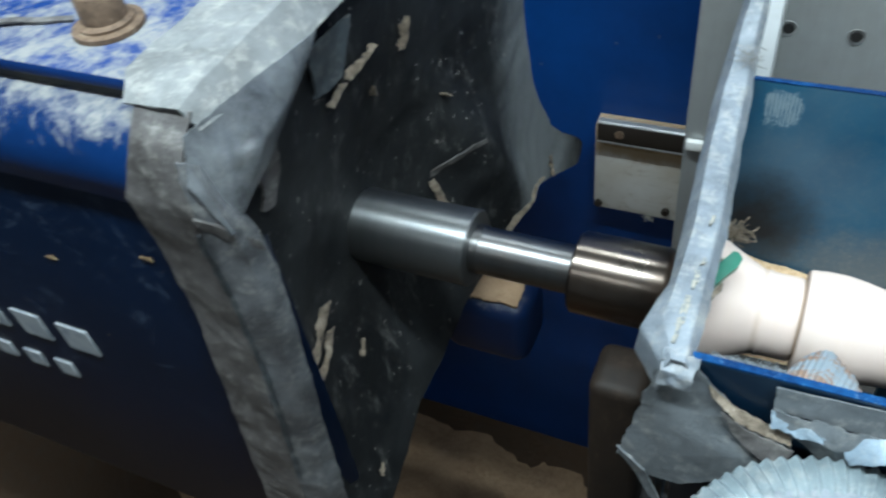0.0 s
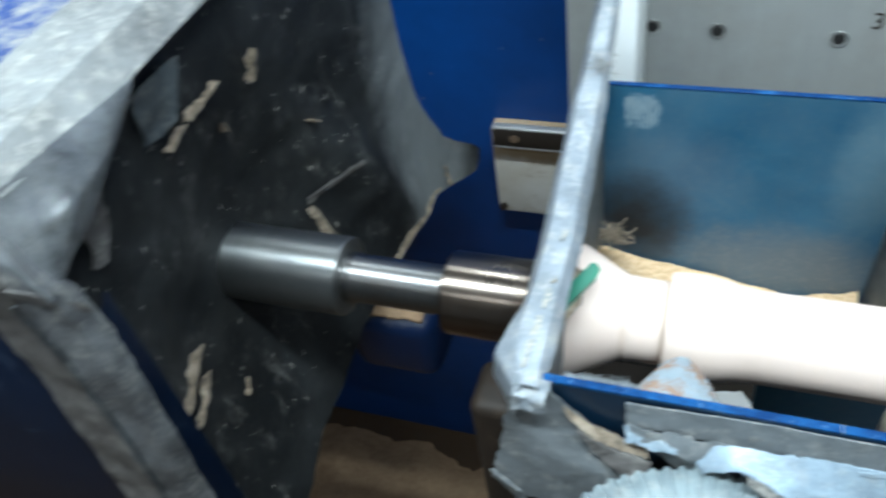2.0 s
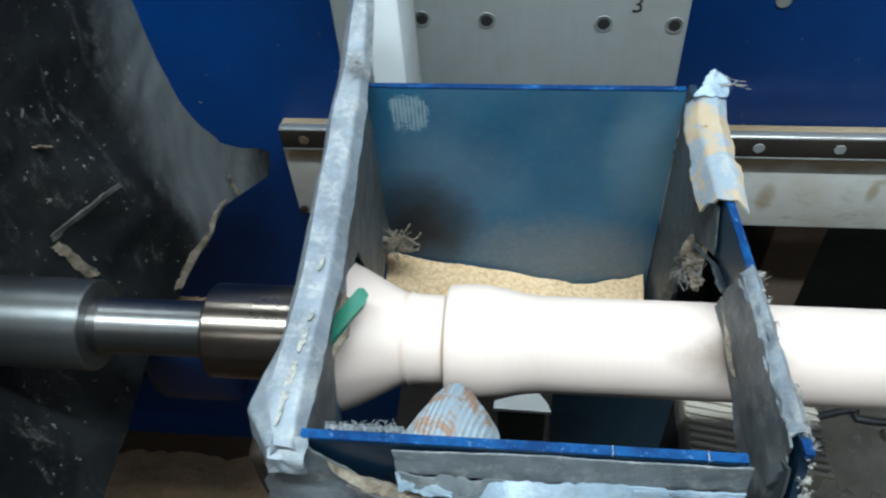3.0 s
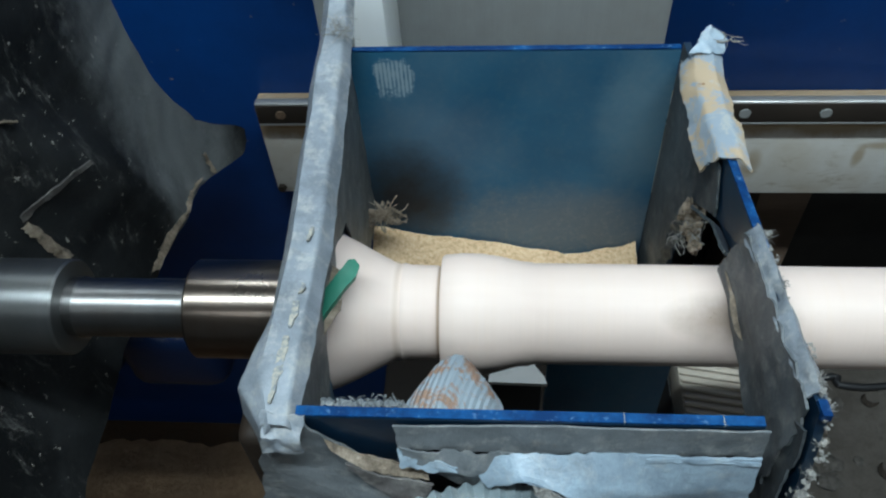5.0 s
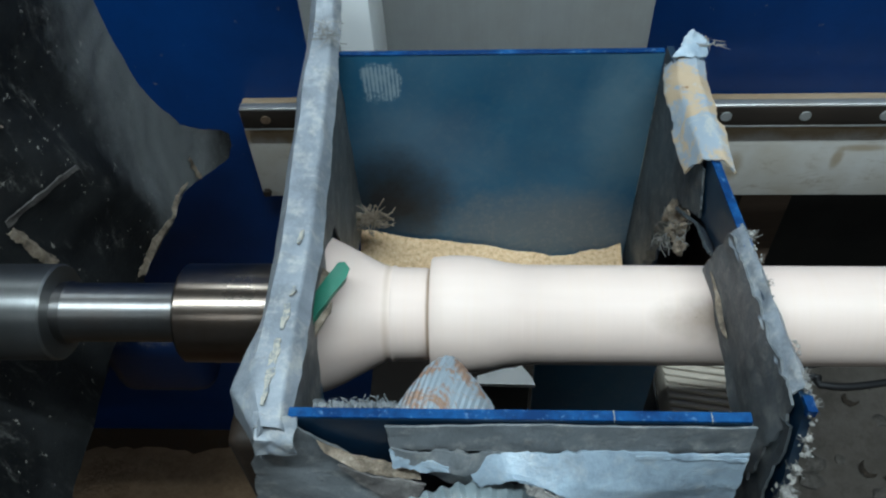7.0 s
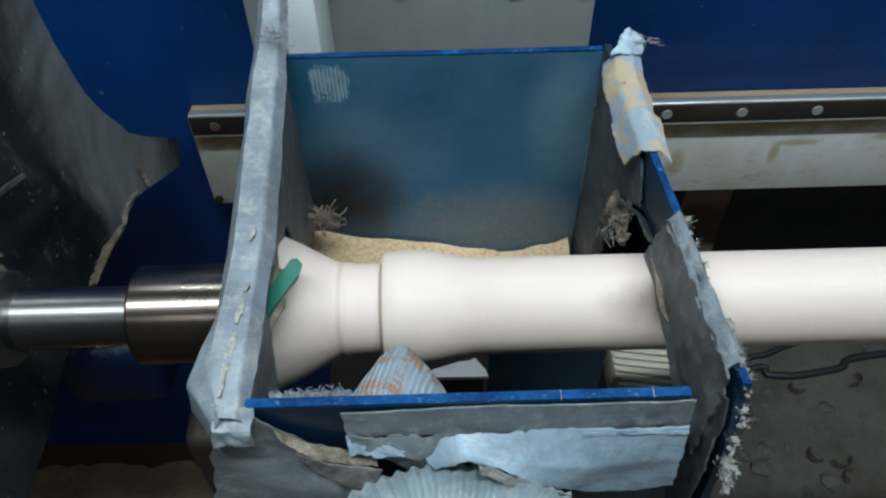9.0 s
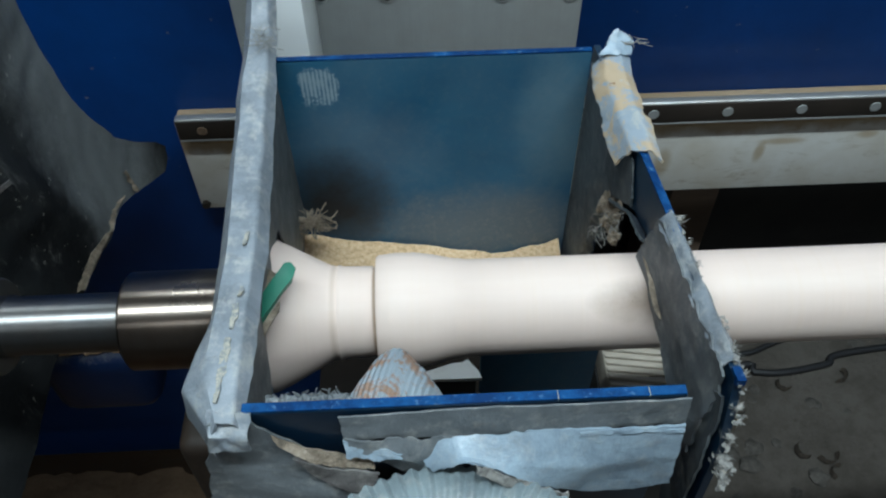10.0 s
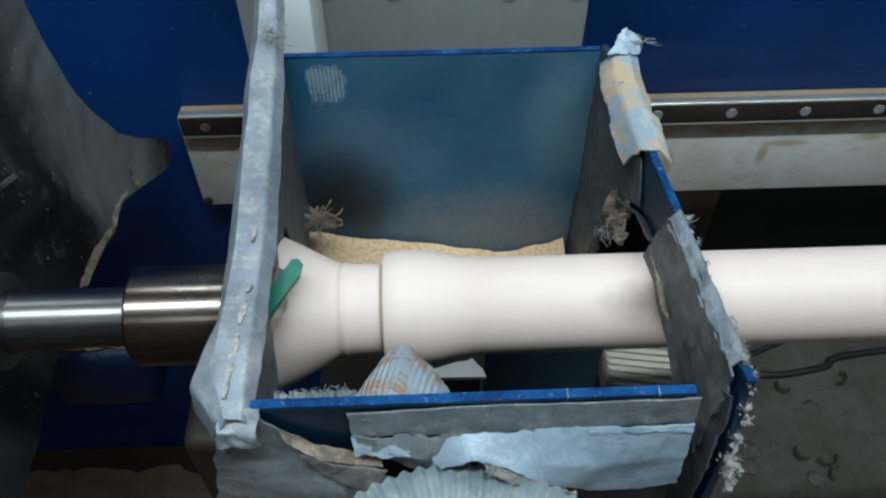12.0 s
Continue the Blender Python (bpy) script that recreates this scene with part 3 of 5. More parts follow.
def cap_patch(x, y, z):
    """The wrinkled tape over the duct's cap, with an uneven edge."""
    bm = bmesh.new()
    rows = []
    for i in range(25):
        row = []
        for k in range(96):
            a = 2 * math.pi * k / 96
            edge = 0.0455 + 0.004 * noise.noise(Vector((math.cos(a) * 2.2, math.sin(a) * 2.2, 5))) + 0.0018 * noise.noise(Vector((math.cos(a) * 9, math.sin(a) * 9, 1)))
            r = max(0.0004, edge * i / 24)
            q = Vector((x + r * math.cos(a), y + r * math.sin(a), z))
            row.append(bm.verts.new(q + Vector((0, 0, 0.0014 * noise.noise(q * 60) + 0.0008 * noise.noise(q * 170)))))
        rows.append(row)
    for a, b in zip(rows, rows[1:]):
        for k in range(96):
            bm.faces.new((a[k], a[(k + 1) % 96], b[(k + 1) % 96], b[k]))
    bm.faces.new(rows[0])
    geo = bmesh.ops.extrude_face_region(bm, geom=bm.faces[:])
    bmesh.ops.translate(bm, verts=[g for g in geo["geom"] if isinstance(g, bmesh.types.BMVert)], vec=(0, 0, -0.0012))
    return bm


def lettering(words, x, y, z, size):
    """Flat letters of the built-in font, standing upright and facing -y."""
    cu = bpy.data.curves.new("lettering", "FONT")
    cu.body, cu.size, cu.extrude = words, size, 0.0001
    ob = new("lettering", cu)
    me = bpy.data.meshes.new_from_object(ob.evaluated_get(bpy.context.evaluated_depsgraph_get()))
    bpy.data.objects.remove(ob)
    bm = bmesh.new()
    bm.from_mesh(me)
    bpy.data.meshes.remove(me)
    bmesh.ops.transform(bm, matrix=pose(x, y, z, 90, 0, 0), verts=bm.verts)
    return bm


# ---- the workshop: floor, unseen walls and ceiling that bounce light, strip lamps ----
def ground():
    bm = bmesh.new()
    n = 90
    vs = [[bm.verts.new((-3.5 + 7.5 * i / n, -3.0 + 6.5 * j / n, Z_FLOOR + 0.004 * noise.noise(Vector((i * 0.5, j * 0.5, 0))))) for j in range(n + 1)] for i in range(n + 1)]
    for i in range(n):
        for j in range(n):
            bm.faces.new((vs[i][j], vs[i + 1][j], vs[i + 1][j + 1], vs[i][j + 1]))
    return bm


floor = part("floor", ground(), M_FLOOR)
tagged(floor, "grey concrete workshop floor strewn with brown sawdust", "floor", kind="structure")
CEIL = 3.3
for nm, b in (("wall_north", slab(-3.6, 4.1, 3.5, 3.6, Z_FLOOR, CEIL)), ("wall_south", slab(-3.6, 4.1, -3.1, -3.0, Z_FLOOR, CEIL)),
              ("wall_west", slab(-3.6, -3.5, -3.0, 3.5, Z_FLOOR, CEIL)), ("wall_east", slab(4.0, 4.1, -3.0, 3.5, Z_FLOOR, CEIL))):
    tagged(part(nm, b, M_WALL, smooth=False), "plain pale plaster wall, unseen, added to bounce light", "wall", kind="structure")
tagged(part("ceiling", slab(-3.6, 4.1, -3.1, 3.6, CEIL + 0.004, CEIL + 0.1), M_WALL, smooth=False), "plain pale ceiling, unseen, added to bounce light", "ceiling", kind="structure")


def strip_lamp(x, y, z):
    ob = thing("strip_lamp", "unseen white batten lamp with a fluorescent tube" + (" hung on two rods" if z < 3.0 else " on the ceiling, added for fill"), "lamp", (x, y, z), "ceiling strip lamps")
    part("housing", slab(x - 0.80, x + 0.80, y - 0.03, y + 0.03, z - 0.02, z + 0.03, 0.006), M_HOUSING, ob)
    part("tube", turned([(x - 0.75, 0.013), (x + 0.75, 0.013)], y, z - 0.05, 16), M_TUBE, ob)
    for s in (-1, 1):
        if z < CEIL - 0.1:
            part("hanging_rod", turned_z([(0.004, 0.0), (0.004, CEIL - z - 0.031)], x + s * 0.5, y, z + 0.031, 12), M_HOUSING, ob, "thin steel hanging rod")
        part("socket", slab(x + s * 0.77 - 0.02, x + s * 0.77 + 0.02, y - 0.018, y + 0.018, z - 0.075, z - 0.02, 0.004), M_HOUSING, ob)
    return ob


for x, y, z in LAMPS:
    strip_lamp(x, y, z)

# ---- the lathe bed: blue beam, pedestal, dark hollow ----
bed = thing("lathe_bed", "blue painted steel lathe bed with dusty scuffed front", "lathe bed", (0, 0.3, Z_FLOOR))
part("beam", slab(0.1402, 1.6, 0.212, 0.50, 0.76, 1.55, 0.003), M_BLUE_BED, bed)
part("pedestal", slab(-0.75, 0.14, 0.212, 0.50, Z_FLOOR, 1.55, 0.003), M_BLUE_BED, bed, "blue pedestal under the headstock end")
# Added black panel puts the shade of the bed's hollow into colour.
part("back_panel", slab(0.141, 1.6, 0.42, 0.45, Z_FLOOR, 0.759, 0.002), M_BLACK, bed, "added black panel for the shade in the bed hollow")
part("foot", slab(1.2, 1.5, 0.216, 0.41, Z_FLOOR, 0.758, 0.004), M_BLACK, bed)
part("brace", slab(0.335, 0.375, 0.36, 0.41, Z_FLOOR, 0.758, 0.003), M_BLACK, bed)
part("timber_packing", slab(0.322, 0.372, 0.255, 0.34, Z_FLOOR, 0.757, 0.003), M_PACKING, bed, "dark brown timber packing block")

part("bed_screw", rotate_disc(0.2520, 0.2125, 0.9770, 0.0055, 24, 0.002), M_RAIL, bed, "bright steel screw")

# linear rail on its white bar
bar = thing("mounting_bar", "white painted steel bar with brown stains behind the rail", "steel bar", (0.5, 0.2, 0.7675))
part("bar", slab(-0.1285, 1.5, 0.1938, 0.2115, 0.7675, 0.866, 0.0012), M_WHITE, bar)
for x, z in ((-0.1235, 0.774), (-0.06, 0.778)):
    part("hex_screw", rotate_disc(x, 0.1939, z, 0.004, 6, 0.004), M_DARK_STEEL, bar, "small dark screw")
part("lint", threads((-0.075, 0.193, 0.768), 20, 0.014, 0.0006, 44), M_LINT, bar, "dusty lint on the lower edge")
rail = thing("linear_rail", "ground steel linear guide rail bolted along the bed", "guide rail", (0.5, 0.19, 0.846))


part("rail_body", slab(-0.125, 1.45, 0.1855, 0.1935, 0.8545, 0.8755, 0.0018, seg=3), M_RAIL, rail)
# Front face in a darker steel than the rail's top.
part("rail_face", slab(-0.124, 1.449, 0.1838, 0.1853, 0.8565, 0.8745, 0.0005), M_DARK_STEEL, rail, "dark front face of the rail")
part("race_groove", slab(-0.124, 1.449, 0.1836, 0.1852, 0.8545, 0.8562, 0.0003), M_RAIL, rail, "bright lower race")
part("stain_strip", slab(-0.120, 1.449, 0.1918, 0.1936, 0.8445, 0.8543, 0.0006), M_STAIN, rail, "brown dust line under the rail")
for i in range(-1, 20):
    x = 0.2565 + 0.0602 * i
    if -0.1 < x < 0.0 or x < -0.11:
        continue
    part("bolt_plug", rotate_disc(x, 0.1837, 0.8658, 0.0045), M_PLATE, rail)
part("bolt_hole", rotate_disc(-0.1045, 0.1837, 0.8655, 0.0042), M_RUST, rail)
# carriage plate with its holes, white post beside it
plate = thing("carriage_plate", "grey milled steel carriage plate with bolt holes", "steel plate", (0.06, 0.114, 0.78))
PLATE_HOLES = [(0.014, 1.0275), (0.0525, 1.0265), (0.1205, 1.0245), (0.1610, 1.0235)]
part("plate", slab(-0.040, 0.1685, 0.1095, 0.125, 0.80, 1.20, 0.0012), M_PLATE, plate)
for x, z in PLATE_HOLES:
    ring = part("counterbore", ring_disc(x, 0.1094, z, 0.0052, 0.0036), M_RAIL, plate, "bright bevelled rim")
    # Black disc puts the shade inside the bolt hole into colour.
    part("hole_disc", rotate_disc(x, 0.1090, z, 0.0036, 16, 0.0006), M_BLACK, plate, "dark bolt hole")
part("engraved_number", lettering("3", 0.1350, 0.1093, 1.0320, 0.0148), M_DARK_STEEL, plate, "small engraved number", False)
part("slide_block", slab(-0.038, 0.165, 0.1255, 0.182, 0.855, 0.9, 0.002), M_DARK_STEEL, plate)
part("plug", slab(-0.038, -0.026, 0.104, 0.1092, 0.925, 0.933, 0.001), M_PLASTIC, plate)
post = single("white_post", slab(-0.008, 0.0105, 0.058, 0.108, 0.93, 1.16, 0.0015), M_POST, "white painted square steel post beside the carriage plate", "post")

# ---- headstock ----
HX, HY, HZ = -0.154, -0.224, 1.165
head = thing("headstock", "blue lathe headstock with dusty top, shade-darkened front and white lettering", "headstock", (-0.4, -0.02, 0.836))
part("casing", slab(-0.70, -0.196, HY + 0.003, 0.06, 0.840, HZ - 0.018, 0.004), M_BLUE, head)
part("front_plate", slab(-0.70, HX, HY, HY + 0.026, 0.836, HZ - 0.030, 0.002), M_BLUE_SHADED, head, "scuffed blue front, darkened as in shade")


def rolled_lip(x0, x1):
    """The sheet-metal lip rolled over the casing's front edge, a little proud of the front."""
    pts = [(HY + 0.030, HZ - 0.007), (HY + 0.016, HZ - 0.007)]
    for i in range(11):
        a = math.pi / 2 + i / 10 * math.pi * 0.62
        pts.append((HY + 0.016 + 0.020 * math.cos(a), HZ - 0.027 + 0.020 * math.sin(a)))
    pts += [(HY - 0.0005, HZ - 0.040), (HY + 0.030, HZ - 0.040)]
    bm = bmesh.new()
    n = 60
    rows = [[bm.verts.new((x0 + (x1 - x0) * k / n, y + 0.0006 * noise.noise(Vector((k * 0.3, z * 40, 1))), z)) for y, z in pts] for k in range(n + 1)]
    for a, b in zip(rows, rows[1:]):
        for i in range(len(pts)):
            j = (i + 1) % len(pts)
            bm.faces.new((a[i], a[j], b[j], b[i]))
    bm.faces.new(rows[0])
    bm.faces.new(list(reversed(rows[-1])))
    return bm


part("front_lip", rolled_lip(-0.70, HX - 0.002), M_BLUE_LIT, head, "rolled blue lip, brightened as if lit, dusted white")
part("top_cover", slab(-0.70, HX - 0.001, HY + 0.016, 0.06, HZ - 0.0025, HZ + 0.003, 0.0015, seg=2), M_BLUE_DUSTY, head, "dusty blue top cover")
# Black strip fills the open seam, its shade put into the colour.
part("cover_gap", slab(-0.695, HX - 0.004, HY + 0.018, 0.055, HZ - 0.0066, HZ - 0.0027), M_BLACK, head, "dark gap under the cover")
bx, by = -0.212, -0.180
bolt = part("bolt", turned_z([(0.0105, 0.0), (0.0105, 0.003), (0.0085, 0.004), (0.0085, 0.0135), (0.0078, 0.0145), (0.0052, 0.0145), (0.0048, 0.008)], bx, by, HZ + 0.0035), M_RUST, head, "rusty socket-head bolt")
part("washer", turned_z([(0.0135, 0.0), (0.0135, 0.0018), (0.0108, 0.0022)], bx, by, HZ + 0.0032), M_RUST, bolt)
part("crack", sheet([[(-0.285, -0.186, HZ + 0.0042), (-0.262, -0.188, HZ + 0.0048), (-0.232, -0.178, HZ + 0.0042)], [(-0.284, -0.1885, HZ + 0.004), (-0.262, -0.192, HZ + 0.0048), (-0.230, -0.1805, HZ + 0.004)]], 14, 2, 0.0004, 80, 0.0005, 0.0008, 4), M_TAPE_BROWN, head, "dark scrap stuck in the dust")


def bars(x0, x1, z0, z1, widths, gap):
    """White bars in place of the painted letters."""
    total = sum(widths) + gap * (len(widths) - 1)
    s = (x1 - x0) / total
    x = x0
    for w in widths:
        part("lettering", slab(x, x + w * s, HY - 0.0011, HY + 0.0005, z0, z1 if w > 0.55 else z1 + (z1 - z0) * 0.25, 0.0004, seg=1), M_LETTER, head, "white painted bar")
        x += (w + gap) * s


bars(-0.535, -0.272, 0.996, 1.016, [1, 1, 1, 0.9, 0.5, 0.6, 1, 0.95, 1], 0.55)
bars(-0.580, -0.306, 0.962, 0.975, [0.7] * 12, 0.55)

part("hair", pipe([(-0.2710, -0.2260, 1.1780), (-0.2810, -0.2260, 1.1670), (-0.2890, -0.2260, 1.1490), (-0.2910, -0.2260, 1.1280)], 0.0003, 6, steps=8), M_LINT, head, "thin pale thread")
for i, (x, z) in enumerate(((-0.185, 1.105), (-0.170, 1.085), (-0.200, 1.093), (-0.262, 1.075))):
    part("paint_chip", sheet([[(x, HY - 0.0008, z), (x + 0.005, HY - 0.0004, z + 0.001)], [(x + 0.001, HY - 0.0004, z - 0.0015), (x + 0.006, HY - 0.0004, z - 0.001)]], 10, 6, 0.0001, 90, 0.0016, 0.0003, 140 + i), M_STAIN, head, "tan chipped paint spot")

# cloth tape over the casing's edge
# Front half is a darker copy of the side tape, carrying its shade.
part("edge_tape", sheet([[(-0.172, HY + 0.009, HZ + 0.0008), (-0.172, HY + 0.000, HZ - 0.008), (-0.180, HY - 0.005, 1.135), (-0.180, HY - 0.002, 1.10), (-0.181, HY - 0.002, 1.06), (-0.192, HY - 0.002, 0.98), (-0.207, HY - 0.002, 0.84)],
                         [(-0.161, HY + 0.009, HZ + 0.0008), (-0.161, HY + 0.000, HZ - 0.008), (-0.165, HY - 0.006, 1.135), (-0.166, HY - 0.004, 1.10), (-0.167, HY - 0.004, 1.06), (-0.176, HY - 0.004, 0.98), (-0.190, HY - 0.004, 0.84)],
                         [(-0.150, HY + 0.009, HZ + 0.0008), (-0.150, HY + 0.000, HZ - 0.008), (-0.150, HY - 0.0065, 1.135), (-0.151, HY - 0.006, 1.10), (-0.152, HY - 0.006, 1.06), (-0.160, HY - 0.006, 0.98), (-0.172, HY - 0.006, 0.84)]],
                        90, 16, 0.0010, 45, 0.0006, 0.0008, 1), M_TAPE_BROWN, head, "brownish cloth tape on the corner, darkened as in shade")
part("edge_tape", sheet([[(HX - 0.022, HY + 0.007, HZ + 0.0010), (HX - 0.030, HY + 0.020, HZ + 0.0042), (HX - 0.032, -0.15, HZ + 0.0042), (HX - 0.030, -0.05, HZ + 0.0042), (HX - 0.03, 0.055, HZ + 0.0042)],
                         [(HX + 0.001, HY + 0.007, HZ + 0.0018), (HX + 0.002, HY + 0.020, HZ + 0.0046), (HX + 0.002, -0.15, HZ + 0.005), (HX + 0.002, -0.05, HZ + 0.005), (HX + 0.002, 0.055, HZ + 0.005)],
                         [(HX + 0.006, HY + 0.008, HZ - 0.006), (HX + 0.009, HY + 0.024, HZ - 0.006), (HX + 0.010, -0.15, HZ - 0.008), (HX + 0.008, -0.06, HZ - 0.010), (HX + 0.007, 0.055, HZ - 0.012)]],
                        70, 16, 0.0007, 26, 0.0002, 0.0008, 2), M_TAPE_TOP, head, "grey cloth tape folded over the top edge")
part("edge_tape", sheet([[(-0.152, HY - 0.0035, HZ - 0.010), (-0.150, HY - 0.0070, 1.130), (-0.151, HY - 0.0064, 1.10), (-0.152, HY - 0.0064, 1.06), (-0.160, HY - 0.0064, 0.98), (-0.172, HY - 0.0064, 0.84)],
                         [(-0.147, HY + 0.000, HZ - 0.014), (-0.140, HY - 0.002, 1.130), (-0.140, HY - 0.001, 1.10), (-0.141, HY - 0.001, 1.06), (-0.148, HY - 0.001, 0.98), (-0.160, HY - 0.001, 0.84)],
                         [(-0.146, HY + 0.004, HZ - 0.030), (-0.138, HY + 0.006, 1.122), (-0.137, HY + 0.007, 1.10), (-0.138, HY + 0.006, 1.06), (-0.145, HY + 0.006, 0.98), (-0.156, HY + 0.008, 0.84)]],
                        90, 14, 0.0011, 32, 0.0008, 0.0008, 3), M_TAPE, head, "creased silver cloth tape")
part("tape_crease", sheet([[(-0.150, HY - 0.010, 1.128), (-0.151, HY - 0.0070, 1.09), (-0.153, HY - 0.0072, 1.03), (-0.162, HY - 0.0072, 0.95)], [(-0.148, HY - 0.0098, 1.128), (-0.149, HY - 0.0066, 1.09), (-0.151, HY - 0.0068, 1.03), (-0.160, HY - 0.0068, 0.95)]], 50, 3, 0.0005, 160, 0.0007, 0.0006, 7), M_TAPE_DARK, head, "thin dark strip along the tape crease")
part("tape_fold", sheet([[(-0.150, HY - 0.0085, 1.134), (-0.142, HY - 0.005, 1.129), (-0.137, HY + 0.004, 1.116)], [(-0.149, HY - 0.0075, 1.129), (-0.141, HY - 0.0035, 1.122), (-0.1365, HY + 0.005, 1.110)]], 20, 5, 0.0006, 120, 0.0005, 0.0009, 8), M_TAPE_BROWN, head, "brown curled tape fold")
part("tape_gusset", sheet([[(HX + 0.0045, HY + 0.002, HZ - 0.004), (HX + 0.0090, HY + 0.030, HZ - 0.003), (HX + 0.0105, HY + 0.075, HZ - 0.008)],
                           [(HX + 0.006, HY - 0.006, HZ - 0.018), (HX + 0.017, HY + 0.020, HZ - 0.020), (HX + 0.011, HY + 0.056, HZ - 0.020)],
                           [(HX + 0.015, HY - 0.004, HZ - 0.040), (HX + 0.013, HY + 0.012, HZ - 0.036), (HX + 0.010, HY + 0.028, HZ - 0.034)]],
                          40, 20, 0.0009, 42, 0.0004, 0.0008, 5), M_TAPE_SHINY, head, "shiny silver gusset of folded tape")


# ---- rubber curtain on the headstock's end ----
RX = -0.150
AX_Y, AX_Z = -0.107, 1.009
RUB = [(-0.222, 1.158), (0.086, 1.158), (0.088, 1.10), (0.093, 1.04), (0.095, 1.00), (0.102, 0.965), (0.112, 0.940), (0.130, 0.908), (0.152, 0.884), (0.174, 0.864), (0.184, 0.851), (0.182, 0.841), (0.170, 0.838), (0.150, 0.845),
       (0.128, 0.856), (0.105, 0.868), (0.082, 0.878), (0.062, 0.885), (0.040, 0.886), (0.010, 0.880), (-0.02, 0.882), (-0.05, 0.882), (-0.085, 0.874), (-0.130, 0.868), (-0.165, 0.858), (-0.200, 0.842), (-0.214, 0.80), (-0.228, 0.78)]


def hang(y, z):
    """Where the sheet hangs: dished round the spindle, one soft fold, small dents."""
    r = math.hypot(y - AX_Y, z - AX_Z)
    fold = 0.010 * math.exp(-((y - 0.02 - (0.95 - z) * 0.55) / 0.022) ** 2) * min(1, max(0, (1.08 - z) / 0.08))
    flare = 0.012 * math.exp(-((y - 0.19) / 0.05) ** 2)
    dents = 0.004 * noise.noise(Vector((y * 14, z * 14, 1))) + 0.0015 * noise.noise(Vector((y * 60, z * 60, 3)))
    near = min(1.0, max(0.0, r / 0.05 - 0.4))
    return RX - 0.026 * math.exp(-(r / 0.098) ** 2) + (fold + flare + dents) * near


def curtain():
    """The rubber sheet: filled outline, cut fine, then hung with folds."""
    bm = bmesh.new()
    vs = [bm.verts.new((0, y, z)) for y, z in RUB]
    hole = [bm.verts.new((0, AX_Y + 0.021 * math.cos(a * math.pi / 12), AX_Z + 0.021 * math.sin(a * math.pi / 12))) for a in range(24)]
    ed = [bm.edges.new((vs[i], vs[(i + 1) % len(vs)])) for i in range(len(vs))] + [bm.edges.new((hole[i], hole[(i + 1) % 24])) for i in range(24)]
    bmesh.ops.triangle_fill(bm, use_beauty=True, use_dissolve=False, edges=ed)
    for _ in range(6):
        bmesh.ops.subdivide_edges(bm, edges=[e for e in bm.edges if e.calc_length() > 0.010], cuts=1, use_grid_fill=False)
        bmesh.ops.triangulate(bm, faces=[f for f in bm.faces if len(f.verts) > 3])
    for v in bm.verts:
        v.co.x = hang(v.co.y, v.co.z)
    geo = bmesh.ops.extrude_face_region(bm, geom=bm.faces[:])
    bmesh.ops.translate(bm, verts=[g for g in geo["geom"] if isinstance(g, bmesh.types.BMVert)], vec=(-0.003, 0, 0))
    return bm


rub = thing("rubber_curtain", "worn black rubber curtain with torn dusty patches on the headstock", "rubber sheet", (RX, -0.02, 0.78))
part("sheet", curtain(), M_RUBBER, rub)
tears = [
    ([(-0.166, 1.010), (-0.180, 1.003), (-0.195, 1.001), (-0.207, 1.000)], 0.013), ([(-0.170, 0.996), (-0.180, 0.988), (-0.196, 0.985)], 0.010), ([(-0.200, 1.044), (-0.208, 1.029)], 0.007),
    ([(-0.096, 1.117), (-0.108, 1.116), (-0.120, 1.114)], 0.006), ([(-0.124, 1.115), (-0.139, 1.113)], 0.008), ([(-0.064, 1.114), (-0.066, 1.106), (-0.069, 1.098)], 0.005), ([(-0.030, 1.046), (-0.024, 1.040)], 0.004), ([(-0.096, 1.094), (-0.092, 1.086)], 0.004),
    ([(-0.046, 0.992), (-0.043, 0.978), (-0.040, 0.960)], 0.008),
    ([(0.010, 0.887), (0.034, 0.892), (0.056, 0.891)], 0.015), ([(0.056, 0.890), (0.082, 0.884), (0.104, 0.874)], 0.010), ([(0.120, 0.884), (0.123, 0.872), (0.124, 0.861)], 0.004),
    ([(0.02, 1.11), (0.024, 1.125)], 0.003), ([(-0.155, 0.955), (-0.150, 0.962)], 0.003), ([(-0.185, 0.880), (-0.182, 0.888)], 0.003),
]
for i, (line, w) in enumerate(tears):
    w = w * 0.8
    a = [(hang(y - w * 0.5, z + w * 0.3) + 0.0012, y - w * 0.5, z + w * 0.3) for y, z in line]
    b = [(hang(y, z) + 0.0030, y, z) for y, z in line]
    c = [(hang(y + w * 0.5, z - w * 0.3) + 0.0012, y + w * 0.5, z - w * 0.3) for y, z in line]
    part("torn_patch", sheet([a, b, c], 26, 6, 0.0008, 220, 0.0026, 0.0008, 20 + i), M_TEAR, rub, "frayed tan tear full of sawdust")
part("flap", sheet([[(hang(y, z) + 0.002, y, z) for y, z in ((-0.192, 1.140), (-0.197, 1.124), (-0.200, 1.108))], [(hang(y, z) + 0.004, y, z) for y, z in ((-0.180, 1.140), (-0.184, 1.124), (-0.194, 1.106))]], 16, 8, 0.0010, 60, 0.0018, 0.0012, 32), M_TAPE_BROWN, rub, "dusty grey flap")
